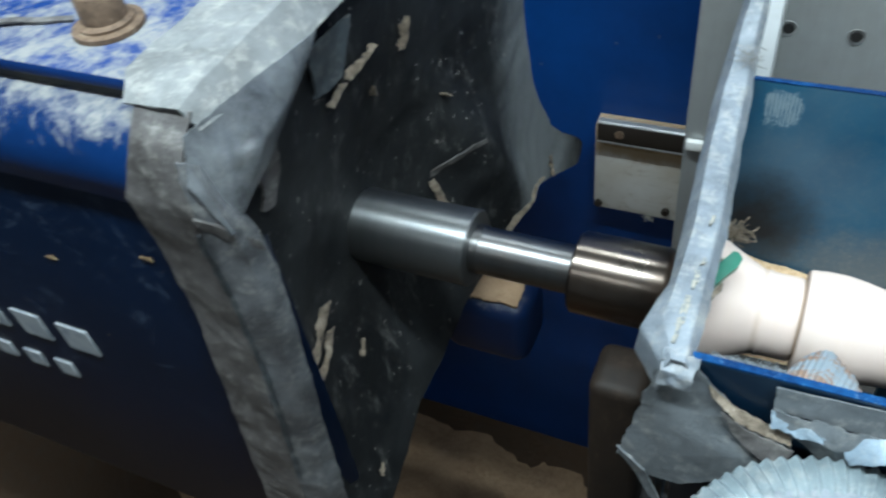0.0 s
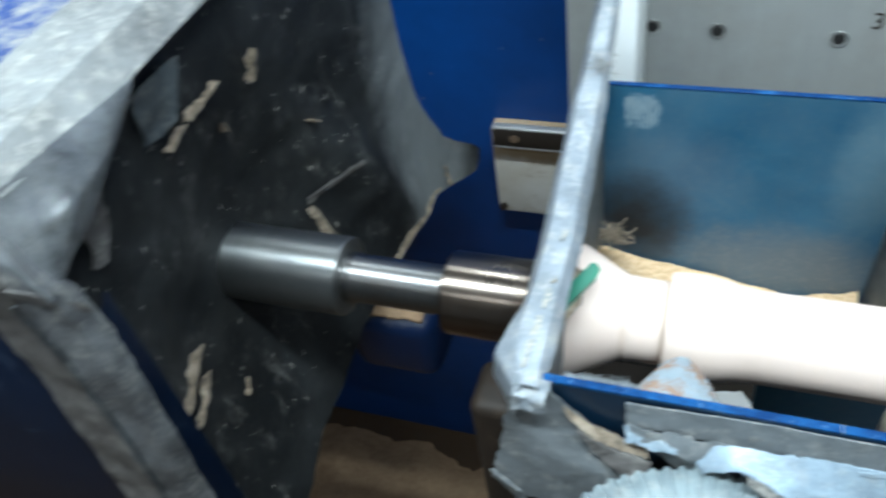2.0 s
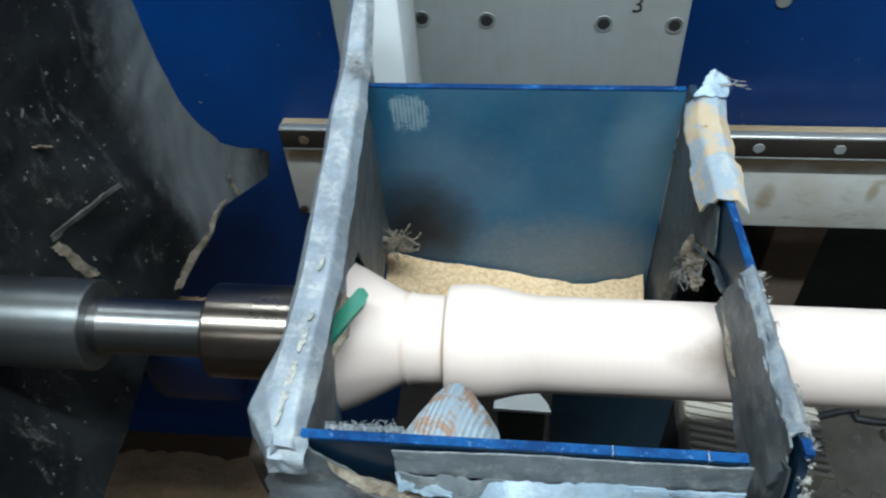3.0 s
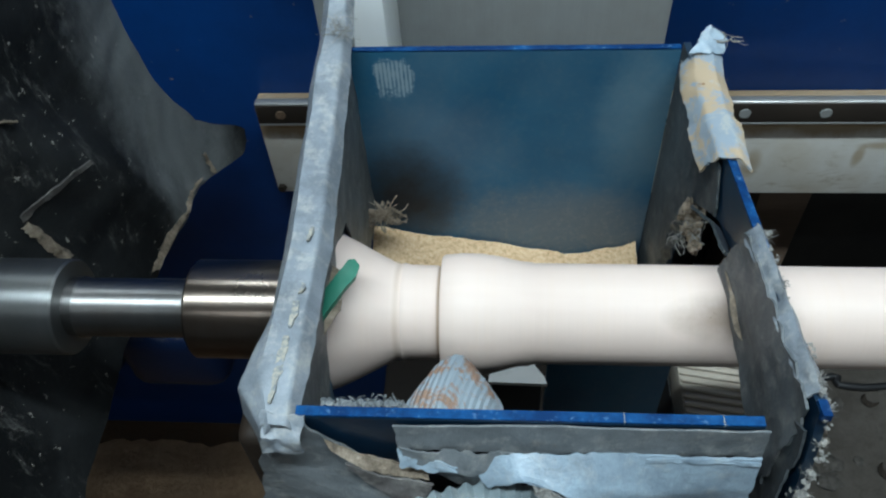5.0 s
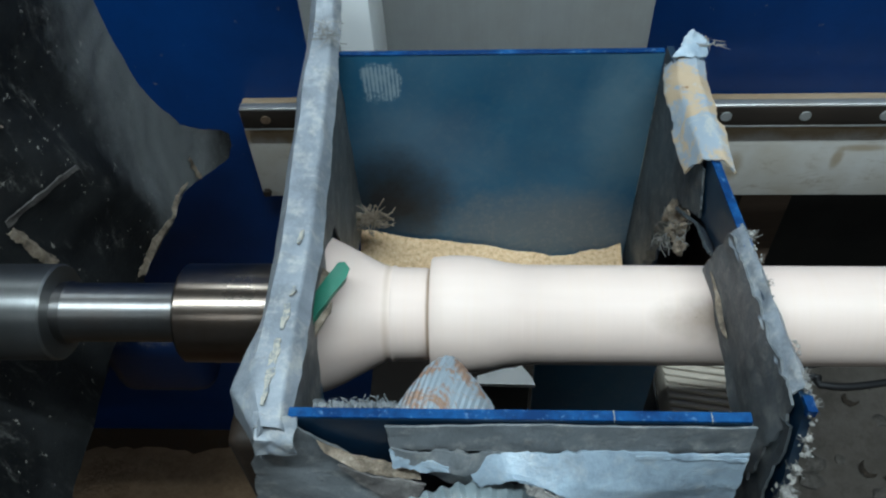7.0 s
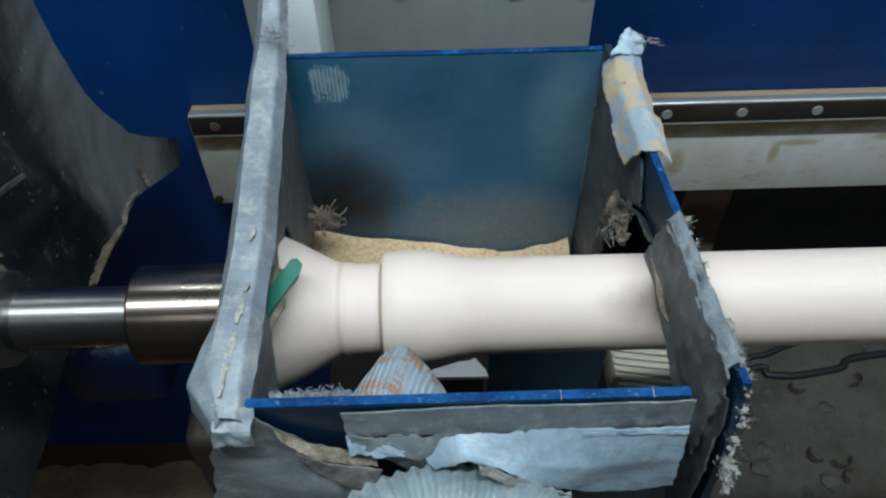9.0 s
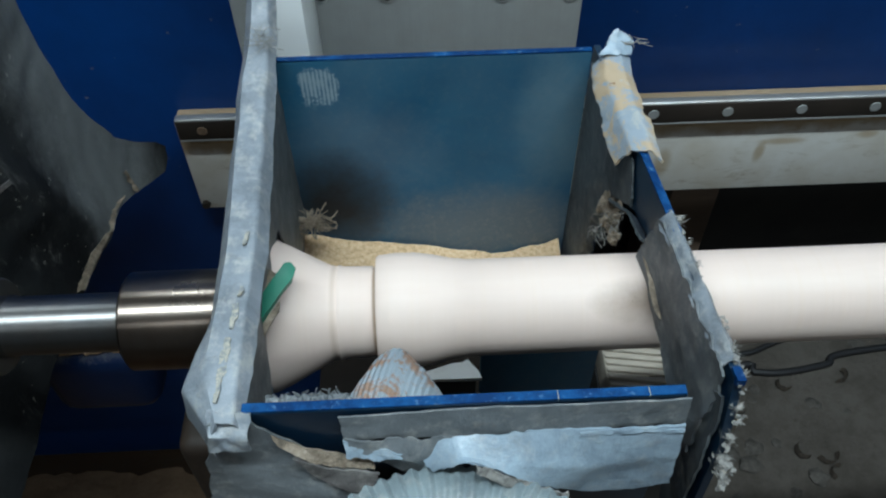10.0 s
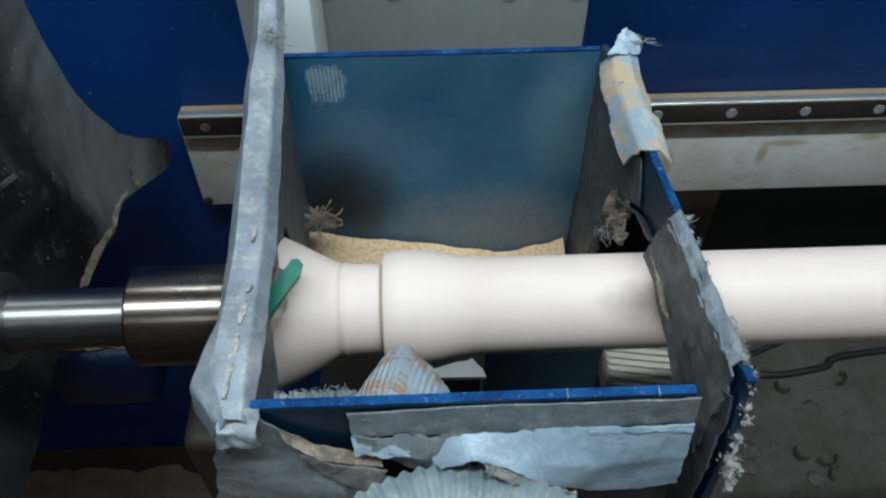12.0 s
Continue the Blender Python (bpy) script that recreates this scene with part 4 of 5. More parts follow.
# Thin grey strip draws the sheet's dusty crease line.
part("flap", sheet([[(hang(y, z) + 0.002, y, z) for y, z in ((-0.002, 0.992), (-0.022, 0.994), (-0.046, 0.994))], [(hang(y, z) + 0.0025, y, z) for y, z in ((-0.002, 0.9945), (-0.022, 0.9975), (-0.046, 0.998))]], 26, 5, 0.0005, 90, 0.0008, 0.0008, 37), M_TAPE_BROWN, rub, "thin dusty grey strip marking a crease")
part("flap", sheet([[(hang(y, z) + 0.003, y, z) for y, z in ((-0.150, 1.148), (-0.150, 1.125))], [(hang(y, z) + 0.006, y, z) for y, z in ((-0.118, 1.146), (-0.132, 1.124))]], 14, 8, 0.0008, 60, 0.0010, 0.0012, 33), M_TAPE_DARK, rub, "grey tape tab")

# bearing bracket below the spindle, half behind the curtain
brk = thing("bearing_bracket", "dark blue steel bracket with a dusty top behind the curtain", "bracket", (-0.12, 0.02, 0.75))
part("body", slab(-0.20, -0.126, -0.01, 0.045, 0.765, 0.834, 0.014, seg=4), M_BLUE, brk)
part("dust_layer", sheet([[(-0.18, -0.004, 0.8355), (-0.134, -0.004, 0.8355)], [(-0.18, 0.040, 0.8355), (-0.134, 0.040, 0.8355)]], 16, 12, 0.0014, 70, 0.002, 0.002, 40), M_DRIFT, brk, "tan layer of sawdust")
part("hanger", slab(-0.26, -0.2005, -0.008, 0.043, 0.790, 0.8395, 0.003), M_BLUE, brk)

# ---- spindle, chuck and workpiece ----
spin = thing("spindle", "polished turned steel lathe spindle with stepped nose", "spindle", (-0.12, AX_Y, AX_Z - 0.022))
part("sleeve", turned([(-0.21, 0.0205), (-0.1102, 0.0205), (-0.1094, 0.0198), (-0.1093, 0.0128)], AX_Y, AX_Z, 96), M_SLEEVE, spin, "brushed steel sleeve")
part("shaft", turned([(-0.112, 0.0127), (-0.105, 0.0132), (-0.104, 0.0125), (-0.054, 0.0125)], AX_Y, AX_Z, 72), M_STEEL, spin)
chuck = part("drive_chuck", turned([(-0.0555, 0.0126), (-0.0553, 0.0195), (-0.054, 0.0208), (-0.012, 0.0208), (-0.010, 0.0195), (-0.0052, 0.012)], AX_Y, AX_Z, 96), M_CHUCK, spin, "brown worn steel drive chuck")
part("set_screw", pipe([(-0.026, AX_Y + 0.012, AX_Z - 0.012), (-0.026, AX_Y + 0.0175, AX_Z - 0.0175)], 0.004, 12, steps=2), M_RAIL, chuck, "bright set screw")

PROFILE = [(-0.0050, 0.012), (-0.0048, 0.0330), (0.000, 0.0334), (0.006, 0.0318), (0.012, 0.0290), (0.018, 0.0258), (0.024, 0.0226), (0.0285, 0.0204), (0.031, 0.0197), (0.0325, 0.0202), (0.034, 0.0195),
           (0.046, 0.0192), (0.0474, 0.0184), (0.0478, 0.0184), (0.0481, 0.0229), (0.0490, 0.0237), (0.056, 0.0244), (0.064, 0.0243), (0.072, 0.0231), (0.079, 0.0215), (0.085, 0.0208), (0.0853, 0.0206), (0.12, 0.0205), (0.22, 0.0203),
           (0.40, 0.0203), (0.62, 0.0206), (0.80, 0.0210)]
wood = single("wooden_spindle_blank", turned(PROFILE, AX_Y, AX_Z, 128), M_WOOD, "pale turned wooden baluster blank held between the lathe centres", "baluster")
tail = thing("tailstock", "dark steel tailstock with a live centre holding the blank", "tailstock", (0.95, AX_Y, Z_FLOOR))
part("quill", turned([(0.795, 0.004), (0.82, 0.016), (0.90, 0.02), (1.0, 0.02)], AX_Y, AX_Z, 32), M_STEEL, tail)
part("body", slab(0.90, 1.15, -0.20, 0.18, 0.80, 1.10, 0.012), M_BLUE, tail)
part("leg", slab(0.95, 1.10, -0.15, 0.10, Z_FLOOR, 0.798, 0.006), M_BLUE, tail)

# ---- dust hood on the carriage ----
TOP = 1.061
hood = thing("dust_hood", "open blue acrylic dust hood patched with grey cloth tape", "dust hood", (0.08, -0.09, 0.90))
wave = [(-0.004, 0.943), (0.036, 0.935), (0.065, 0.930), (0.091, 0.924), (0.114, 0.920), (0.133, 0.925), (0.150, 0.932)]
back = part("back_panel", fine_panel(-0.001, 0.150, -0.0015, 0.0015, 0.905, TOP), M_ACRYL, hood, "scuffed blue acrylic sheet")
part("panel_edge", slab(-0.001, 0.150, -0.0016, 0.0016, TOP + 0.0003, TOP + 0.0012, 0.0003, seg=1), M_EDGE, back)
front = part("front_panel", slab(0.0105, 0.1485, -0.1860, -0.1825, 0.915, 1.0655, 0.0004, seg=1), M_NAVY, hood, "navy acrylic sheet")
part("panel_edge", slab(0.0107, 0.1483, -0.1859, -0.1826, 1.0657, 1.0664, 0.0002, seg=1), M_EDGE, front, "bright blue sawn edge")
for x in (0.108, 0.1365):
    part("crack", slab(x, x + 0.0003, -0.1860, -0.1825, 1.0650, 1.06648), M_LINT, front, "fine pale crack")


def tilt_x(bm, y0, x0, y1, x1):
    """Shears a sheet at x = 0 so that it runs from x0 at y0 to x1 at y1."""
    for v in bm.verts:
        v.co.x += x0 + (v.co.y - y0) / (y1 - y0) * (x1 - x0)
    return bm


right = part("right_panel", tilt_x(plank([(0.004, TOP), (-0.178, TOP), (-0.186, 1.030), (-0.188, 0.985), (-0.186, 0.95), (-0.172, 0.95), (-0.160, 1.000), (-0.140, 1.028), (-0.110, 1.040), (-0.080, 1.036), (-0.058, 1.022), (-0.044, 0.998), (-0.038, 0.965), (-0.038, 0.905), (0.004, 0.90)], "x", -0.0015, 0.0015), 0.0, 0.1535, -0.178, 0.168), M_NAVY, hood, "navy acrylic sheet with a round opening")
part("panel_edge", tilt_x(slab(-0.0016, 0.0016, -0.115, -0.070, TOP + 0.0003, TOP + 0.0010), 0.0, 0.1535, -0.178, 0.168), M_EDGE, right, "bright blue sawn edge")
part("panel_edge", tilt_x(slab(-0.0014, 0.0014, -0.1800, -0.1745, TOP - 0.002, TOP + 0.0014), 0.0, 0.1535, -0.178, 0.168), M_EDGE, right, "bright blue corner")
left = part("left_panel", tilt_x(plank([(0.03, 1.064), (-0.188, 1.064), (-0.188, 0.92), (-0.145, 0.92), (-0.140, 1.00), (-0.107, 1.035), (-0.072, 1.02), (-0.045, 0.955), (-0.03, 0.945), (0.03, 0.945)], "x", -0.0015, 0.0015), 0.0, -0.003, -0.186, 0.006), M_ACRYL, hood, "blue acrylic sheet notched for the blank")

# rolled cloth tape along the left panel's top
part("edge_tape", sheet([[(0.004, 0.036, 1.090), (0.0045, 0.010, 1.070), (0.0080, -0.06, 1.062), (0.0115, -0.12, 1.062), (0.0120, -0.172, 1.064), (0.011, -0.190, 1.064)],
                         [(0.001, 0.038, 1.095), (0.0015, 0.008, 1.0745), (0.0045, -0.06, 1.0690), (0.0080, -0.12, 1.0685), (0.0085, -0.172, 1.0695), (0.009, -0.190, 1.068)],
                         [(-0.004, 0.038, 1.095), (-0.0060, 0.006, 1.0745), (-0.0050, -0.06, 1.0690), (-0.0012, -0.12, 1.0685), (-0.0020, -0.172, 1.0690), (0.004, -0.190, 1.068)],
                         [(-0.008, 0.038, 1.088), (-0.0105, 0.004, 1.065), (-0.0095, -0.06, 1.060), (-0.0060, -0.12, 1.060), (-0.0048, -0.15, 1.062), (-0.0105, -0.174, 1.062), (0.002, -0.192, 1.064)],
                         [(-0.009, 0.036, 1.07), (-0.0105, 0.004, 1.045), (-0.0095, -0.06, 1.040), (-0.0065, -0.12, 1.040), (-0.0055, -0.15, 1.042), (-0.0120, -0.176, 1.050), (0.001, -0.192, 1.050)]],
                        90, 26, 0.0008, 34, 0.0005, 0.0009, 70), M_TAPE_DUSTY, hood, "rolled pale dusty cloth tape")
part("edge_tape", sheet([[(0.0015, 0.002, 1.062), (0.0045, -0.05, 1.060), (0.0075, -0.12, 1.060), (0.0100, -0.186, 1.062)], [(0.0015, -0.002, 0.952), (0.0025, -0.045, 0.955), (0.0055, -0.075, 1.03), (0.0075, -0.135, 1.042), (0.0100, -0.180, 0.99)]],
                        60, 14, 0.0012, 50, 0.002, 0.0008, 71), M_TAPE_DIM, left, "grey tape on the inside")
part("tape_corner", sheet([[(0.001, -0.186, 1.069), (0.014, -0.187, 1.068)], [(0.001, -0.1925, 1.064), (0.013, -0.1925, 1.062)], [(0.000, -0.1935, 1.056), (0.0125, -0.1930, 1.056)]], 26, 22, 0.0012, 110, 0.0010, 0.0009, 73), M_TAPE_DUSTY, hood, "crumpled silver tape on the corner")
part("frayed_end", threads((0.001, -0.008, 1.078), 18, 0.018, 0.0004, 6, (1.2, 1.0, 0.5)), M_LINT, hood, "loose white threads on the tape")
part("frayed_end", threads((-0.006, 0.036, 1.094), 26, 0.016, 0.00035, 5), M_LINT, hood, "frayed white threads")

# tapes on the front panel
part("front_tape", sheet([[(0.0400, -0.1874, 1.0636), (0.075, -0.1872, 1.0648), (0.110, -0.1871, 1.0652), (0.1496, -0.1871, 1.0652)],
                          [(0.0410, -0.1892, 1.0530), (0.075, -0.1894, 1.0520), (0.110, -0.1894, 1.0540), (0.1496, -0.1890, 1.0530)]],
                         80, 10, 0.0005, 60, 0.0007, 0.0007, 80, ("v1", "u0", "u1")), M_TAPE_MID, hood, "grey upper tape strip")
part("front_tape", sheet([[(0.0410, -0.1890, 1.0540), (0.052, -0.1900, 1.0535), (0.064, -0.1905, 1.0540), (0.076, -0.1905, 1.0540)],
                          [(0.0420, -0.1910, 1.0490), (0.052, -0.1930, 1.0475), (0.064, -0.1945, 1.0460), (0.074, -0.1930, 1.0500)],
                          [(0.0430, -0.1900, 1.0450), (0.053, -0.1915, 1.0410), (0.065, -0.1935, 1.0330), (0.071, -0.1935, 1.0390)]],
                         36, 16, 0.0011, 70, 0.0014, 0.0009, 82), M_TAPE_MID, hood, "torn crumpled tape end")
part("front_tape", sheet([[(0.0410, -0.1905, 1.0520), (0.050, -0.1925, 1.0500), (0.058, -0.1935, 1.0500)], [(0.0420, -0.1925, 1.0460), (0.050, -0.1945, 1.0470), (0.060, -0.1950, 1.0475)]], 30, 6, 0.0012, 160, 0.0016, 0.0008, 88), M_TAPE_PALE, hood, "pale torn tape rim")
part("front_tape", sheet([[(0.0640, -0.1900, 1.0500), (0.075, -0.1905, 1.0540), (0.092, -0.1905, 1.0545), (0.115, -0.1905, 1.0550), (0.1492, -0.1900, 1.0545)],
                          [(0.0660, -0.1950, 1.0450), (0.078, -0.1965, 1.0520), (0.095, -0.1975, 1.0470), (0.118, -0.1965, 1.0400), (0.1490, -0.1930, 1.0400)],
                          [(0.0680, -0.1965, 1.0430), (0.080, -0.1990, 1.0530), (0.092, -0.2000, 1.0460), (0.106, -0.1995, 1.0330), (0.120, -0.1970, 1.0220), (0.1488, -0.1945, 1.0230)]],
                         70, 22, 0.0009, 34, 0.0008, 0.0009, 83), M_TAPE_PALE, hood, "pale smooth tape flap over the duct")
part("front_tape", sheet([[(0.0820, -0.2000, 1.0525), (0.092, -0.2010, 1.0470), (0.104, -0.2010, 1.0360), (0.114, -0.2000, 1.0270)], [(0.0820, -0.2010, 1.0505), (0.091, -0.2025, 1.0440), (0.103, -0.2025, 1.0325), (0.113, -0.2010, 1.0235)]], 40, 6, 0.0010, 220, 0.0014, 0.0010, 84), M_LINT, hood, "ragged sawdust-caked tear")
part("front_tape", sheet([[(0.0010, -0.1895, 1.0660), (0.0125, -0.1880, 1.0660), (0.0200, -0.1885, 1.0560), (0.030, -0.1890, 1.0460), (0.050, -0.1900, 1.0390)],
                          [(-0.006, -0.1915, 1.0300), (0.008, -0.1930, 1.0300), (0.020, -0.1940, 1.0280), (0.032, -0.1950, 1.0260), (0.046, -0.1950, 1.0310)],
                          [(-0.012, -0.1930, 1.0000), (0.002, -0.1950, 0.9920), (0.014, -0.1965, 0.9950), (0.028, -0.1975, 1.0080), (0.041, -0.1975, 1.0230)]], 44, 26, 0.0012, 30, 0.0010, 0.0009, 85), M_TAPE_MID, hood, "dark grey tape hanging in a fold")
part("front_tape", sheet([[(-0.012, -0.1930, 1.0050), (-0.001, -0.1955, 0.9980)], [(0.004, -0.1960, 0.9780), (0.012, -0.1970, 0.9700)]], 16, 8, 0.0010, 60, 0.0010, 0.0009, 89), M_TAPE_MID, hood, "loose dark tape strip")
part("split_strip", sheet([[(0.0185, -0.1888, 1.0570), (0.030, -0.1896, 1.0480), (0.049, -0.1905, 1.0415)], [(0.0205, -0.1910, 1.0530), (0.031, -0.1925, 1.0435), (0.050, -0.1925, 1.0380)]], 30, 5, 0.0004, 120, 0.0006, 0.0014, 86), M_TEAR, hood, "tan frayed tape edge")
part("front_tape", sheet([[(0.024, -0.1925, 1.0480), (0.036, -0.1935, 1.0410), (0.051, -0.1935, 1.0370)], [(0.030, -0.1945, 1.0380), (0.040, -0.1960, 1.0310), (0.048, -0.1960, 1.0310)]], 20, 6, 0.0010, 80, 0.0010, 0.0009, 87), M_TAPE_BROWN, hood, "dark folded tape")
part("front_tape", sheet([[(0.116, -0.1912, 1.0535), (0.126, -0.1914, 1.0552), (0.138, -0.1912, 1.0548), (0.149, -0.1908, 1.0530)], [(0.116, -0.1918, 1.0522), (0.126, -0.1920, 1.0540), (0.138, -0.1918, 1.0535), (0.149, -0.1914, 1.0516)]], 40, 4, 0.0006, 160, 0.0007, 0.0007, 110), M_TAPE_PALE, hood, "pale lifted seam of the tape")
part("fringe", join(*[threads((0.0195 + 0.0042 * k, -0.1785, 1.0605), 12, 0.006, 0.0005, 80 + k, (1.0, 0.6, 0.7)) for k in range(6)], *[lump((0.018 + 0.0019 * k, -0.1795, 1.0620 + 0.0006 * math.sin(k * 2.3)), 0.0012, 0.9, k, 0.6, 2, 3.4) for k in range(14)]), M_TAPE_MID, hood, "crusty grey lint on the inside")

# ribbed taped lip of the hose inside the front panel
part("hose_lip", ribbed_lip(), M_TAPE_RUST, hood, "ribbed rusty taped hose lip")

# tapes on the right panel
def on_right(y):
    return 0.1535 + (y / -0.178) * 0.0145


part("corner_tape", sheet([[(0.1500, -0.006, 1.056), (0.1545, -0.005, 1.063), (0.162, -0.004, 1.0645), (0.1660, -0.006, 1.061)], [(0.1480, -0.020, 1.055), (0.1530, -0.020, 1.062), (0.161, -0.020, 1.0640), (0.1660, -0.020, 1.060)], [(0.1495, -0.046, 1.052), (0.1545, -0.047, 1.061), (0.161, -0.048, 1.0635), (0.1650, -0.049, 1.060)]], 26, 30, 0.0008, 60, 0.0010, 0.0009, 90), M_TAPE_TAN, hood, "peeling tape wrap with tan glue")
part("corner_tape", sheet([[(0.1480, -0.044, 1.0525), (0.1535, -0.046, 1.0625), (0.161, -0.049, 1.0650), (0.1655, -0.051, 1.062)], [(0.1500, -0.066, 1.0500), (0.1550, -0.070, 1.0610), (0.1615, -0.074, 1.0640), (0.1655, -0.077, 1.062)]], 26, 18, 0.0007, 70, 0.0010, 0.0009, 91), M_TAPE_TAN, hood, "second peeling tape wrap")
part("tape_tuft", sheet([[(0.1530, -0.008, 1.0645), (0.1665, -0.008, 1.0635)], [(0.1555, -0.003, 1.067), (0.166, -0.003, 1.066)], [(0.1590, 0.002, 1.0700), (0.1645, 0.001, 1.0690)]], 18, 14, 0.0014, 120, 0.0018, 0.0010, 92), M_TAPE_PALE, hood, "upright torn tape tuft")
part("thread", threads((0.169, -0.002, 1.067), 5, 0.015, 0.0006, 12, (1.6, 0.3, 0.5)), M_LINT, hood, "loose white threads")
part("inner_tape", sheet([[(0.1505, -0.002, 1.056), (on_right(-0.07) - 0.003, -0.07, 1.056)], [(0.1510, -0.002, 0.905), (on_right(-0.034) - 0.003, -0.034, 0.908), (on_right(-0.037) - 0.003, -0.037, 0.965), (on_right(-0.044) - 0.003, -0.044, 0.998), (on_right(-0.057) - 0.003, -0.057, 1.022), (on_right(-0.078) - 0.003, -0.078, 1.037)]], 40, 24, 0.0007, 50, 0.0012, 0.0008, 93), M_TAPE_DARK, hood, "dark tape in the corner")
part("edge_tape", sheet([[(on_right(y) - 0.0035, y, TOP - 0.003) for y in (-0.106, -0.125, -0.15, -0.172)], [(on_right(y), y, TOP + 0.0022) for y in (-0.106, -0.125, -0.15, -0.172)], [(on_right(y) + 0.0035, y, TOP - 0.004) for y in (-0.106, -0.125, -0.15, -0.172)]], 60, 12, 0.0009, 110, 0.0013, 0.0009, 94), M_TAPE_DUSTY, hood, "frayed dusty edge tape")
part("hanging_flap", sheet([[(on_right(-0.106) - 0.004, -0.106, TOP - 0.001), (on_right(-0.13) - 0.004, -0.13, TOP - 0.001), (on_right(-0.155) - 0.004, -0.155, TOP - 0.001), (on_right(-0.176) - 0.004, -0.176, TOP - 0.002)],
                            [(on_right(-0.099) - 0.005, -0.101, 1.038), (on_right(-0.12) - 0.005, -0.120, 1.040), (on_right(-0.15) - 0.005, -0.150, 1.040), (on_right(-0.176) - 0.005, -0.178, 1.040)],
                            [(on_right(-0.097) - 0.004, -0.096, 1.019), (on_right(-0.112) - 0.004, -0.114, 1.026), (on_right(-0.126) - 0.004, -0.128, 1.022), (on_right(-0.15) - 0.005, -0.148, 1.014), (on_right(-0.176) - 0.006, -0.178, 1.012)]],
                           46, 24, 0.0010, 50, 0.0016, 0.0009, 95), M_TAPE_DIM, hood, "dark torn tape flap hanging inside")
part("notch_lip", sheet([[(0.1568, -0.106, 1.035), (0.1560, -0.117, 1.0362), (0.1574, -0.128, 1.031)], [(0.1580, -0.104, 1.035), (0.1582, -0.119, 1.0365), (0.1592, -0.133, 1.030)]], 26, 6, 0.0006, 140, 0.0010, 0.0010, 102), M_TEAR, hood, "tan torn notch lip")
part("flap_edge", threads((0.1535, -0.118, 1.024), 18, 0.007, 0.0004, 14), M_TEAR, hood, "tan frayed threads")
def fluff(y, z, n, r, seed, drop=0.004):
    """A crust of small lint lumps with a few short threads."""
    rnd = random.Random(seed)
    x = on_right(max(y, -0.176)) + 0.0015
    bits = [lump((x + rnd.uniform(-0.002, 0.002), y + rnd.uniform(-0.005, 0.005), z + rnd.uniform(-drop, 0.0015)), r * rnd.uniform(0.15, 0.6), 0.7, seed + k, rnd.uniform(0.5, 1.0), 2, 2.4) for k in range(n * 2)]
    bits.append(threads((x, y, z), 8, 0.007, 0.0003, seed + 50))
    return join(*bits)


for i, (y, z, n, r) in enumerate(((-0.110, 1.062, 8, 0.0013), (-0.121, 1.061, 10, 0.0014), (-0.130, 1.061, 7, 0.0011), (-0.160, 1.062, 9, 0.0013), (-0.168, 1.062, 12, 0.0015), (-0.176, 1.059, 12, 0.0016),
                                 (-0.182, 1.048, 12, 0.0016), (-0.186, 1.036, 14, 0.0018), (-0.189, 1.026, 18, 0.0024), (-0.190, 1.019, 16, 0.0024))):
    part("frayed_edge", fluff(y, z, n, r, 30 + 7 * i), M_LINT, hood, "fluffy frayed tape lint")
part("inner_tape", sheet([[(on_right(-0.150) - 0.0035, -0.152, 1.030), (on_right(-0.178) - 0.004, -0.1795, 1.054)], [(on_right(-0.160) - 0.0035, -0.166, 0.985), (on_right(-0.178) - 0.0045, -0.1865, 1.020)], [(on_right(-0.170) - 0.0035, -0.178, 0.948), (on_right(-0.178) - 0.0045, -0.1895, 0.960)]], 24, 26, 0.0011, 70, 0.0018, 0.0009, 105), M_TAPE_DARK, hood, "torn black tape over the corner")
part("inner_tape", sheet([[(on_right(-0.165) - 0.0035, -0.160, 1.012), (on_right(-0.178) - 0.004, -0.1795, 1.040)], [(on_right(-0.165) - 0.0035, -0.165, 0.985), (on_right(-0.178) - 0.004, -0.184, 1.000)]], 18, 14, 0.0012, 80, 0.0024, 0.0009, 98), M_TAPE_DARK, hood, "ragged dark tape")
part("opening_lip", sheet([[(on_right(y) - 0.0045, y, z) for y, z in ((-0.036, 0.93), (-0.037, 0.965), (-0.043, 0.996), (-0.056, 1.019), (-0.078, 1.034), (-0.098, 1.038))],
                           [(on_right(y) - 0.001, y - 0.003, z - 0.002) for y, z in ((-0.036, 0.93), (-0.037, 0.965), (-0.043, 0.996), (-0.056, 1.019), (-0.078, 1.034), (-0.098, 1.038))]], 70, 6, 0.0008, 120, 0.0016, 0.0012, 96), M_TAPE_DARK, hood, "ragged dark rim of the opening")
part("lint", join(lump((0.1555, -0.054, 1.014), 0.0050, 0.6, 3, 1.3), lump((0.1560, -0.060, 1.008), 0.0040, 0.7, 9, 1.2), lump((0.1570, -0.066, 1.003), 0.0026, 0.7, 5, 1.4)), M_TEAR, hood, "lint caught in the opening")
part("lint_threads", join(threads((0.1555, -0.058, 1.008), 34, 0.020, 0.0006, 21, (0.5, 1.0, 1.4)), threads((0.1555, -0.044, 0.985), 16, 0.016, 0.0006, 22, (0.4, 1.0, 1.2))), M_LINT, hood)
part("shaving_tuft", threads((0.0105, -0.020, 0.9715), 46, 0.022, 0.0010, 17, (1.5, 0.6, 0.5)), M_TEAR, hood, "tan wood shavings caught on the tape")
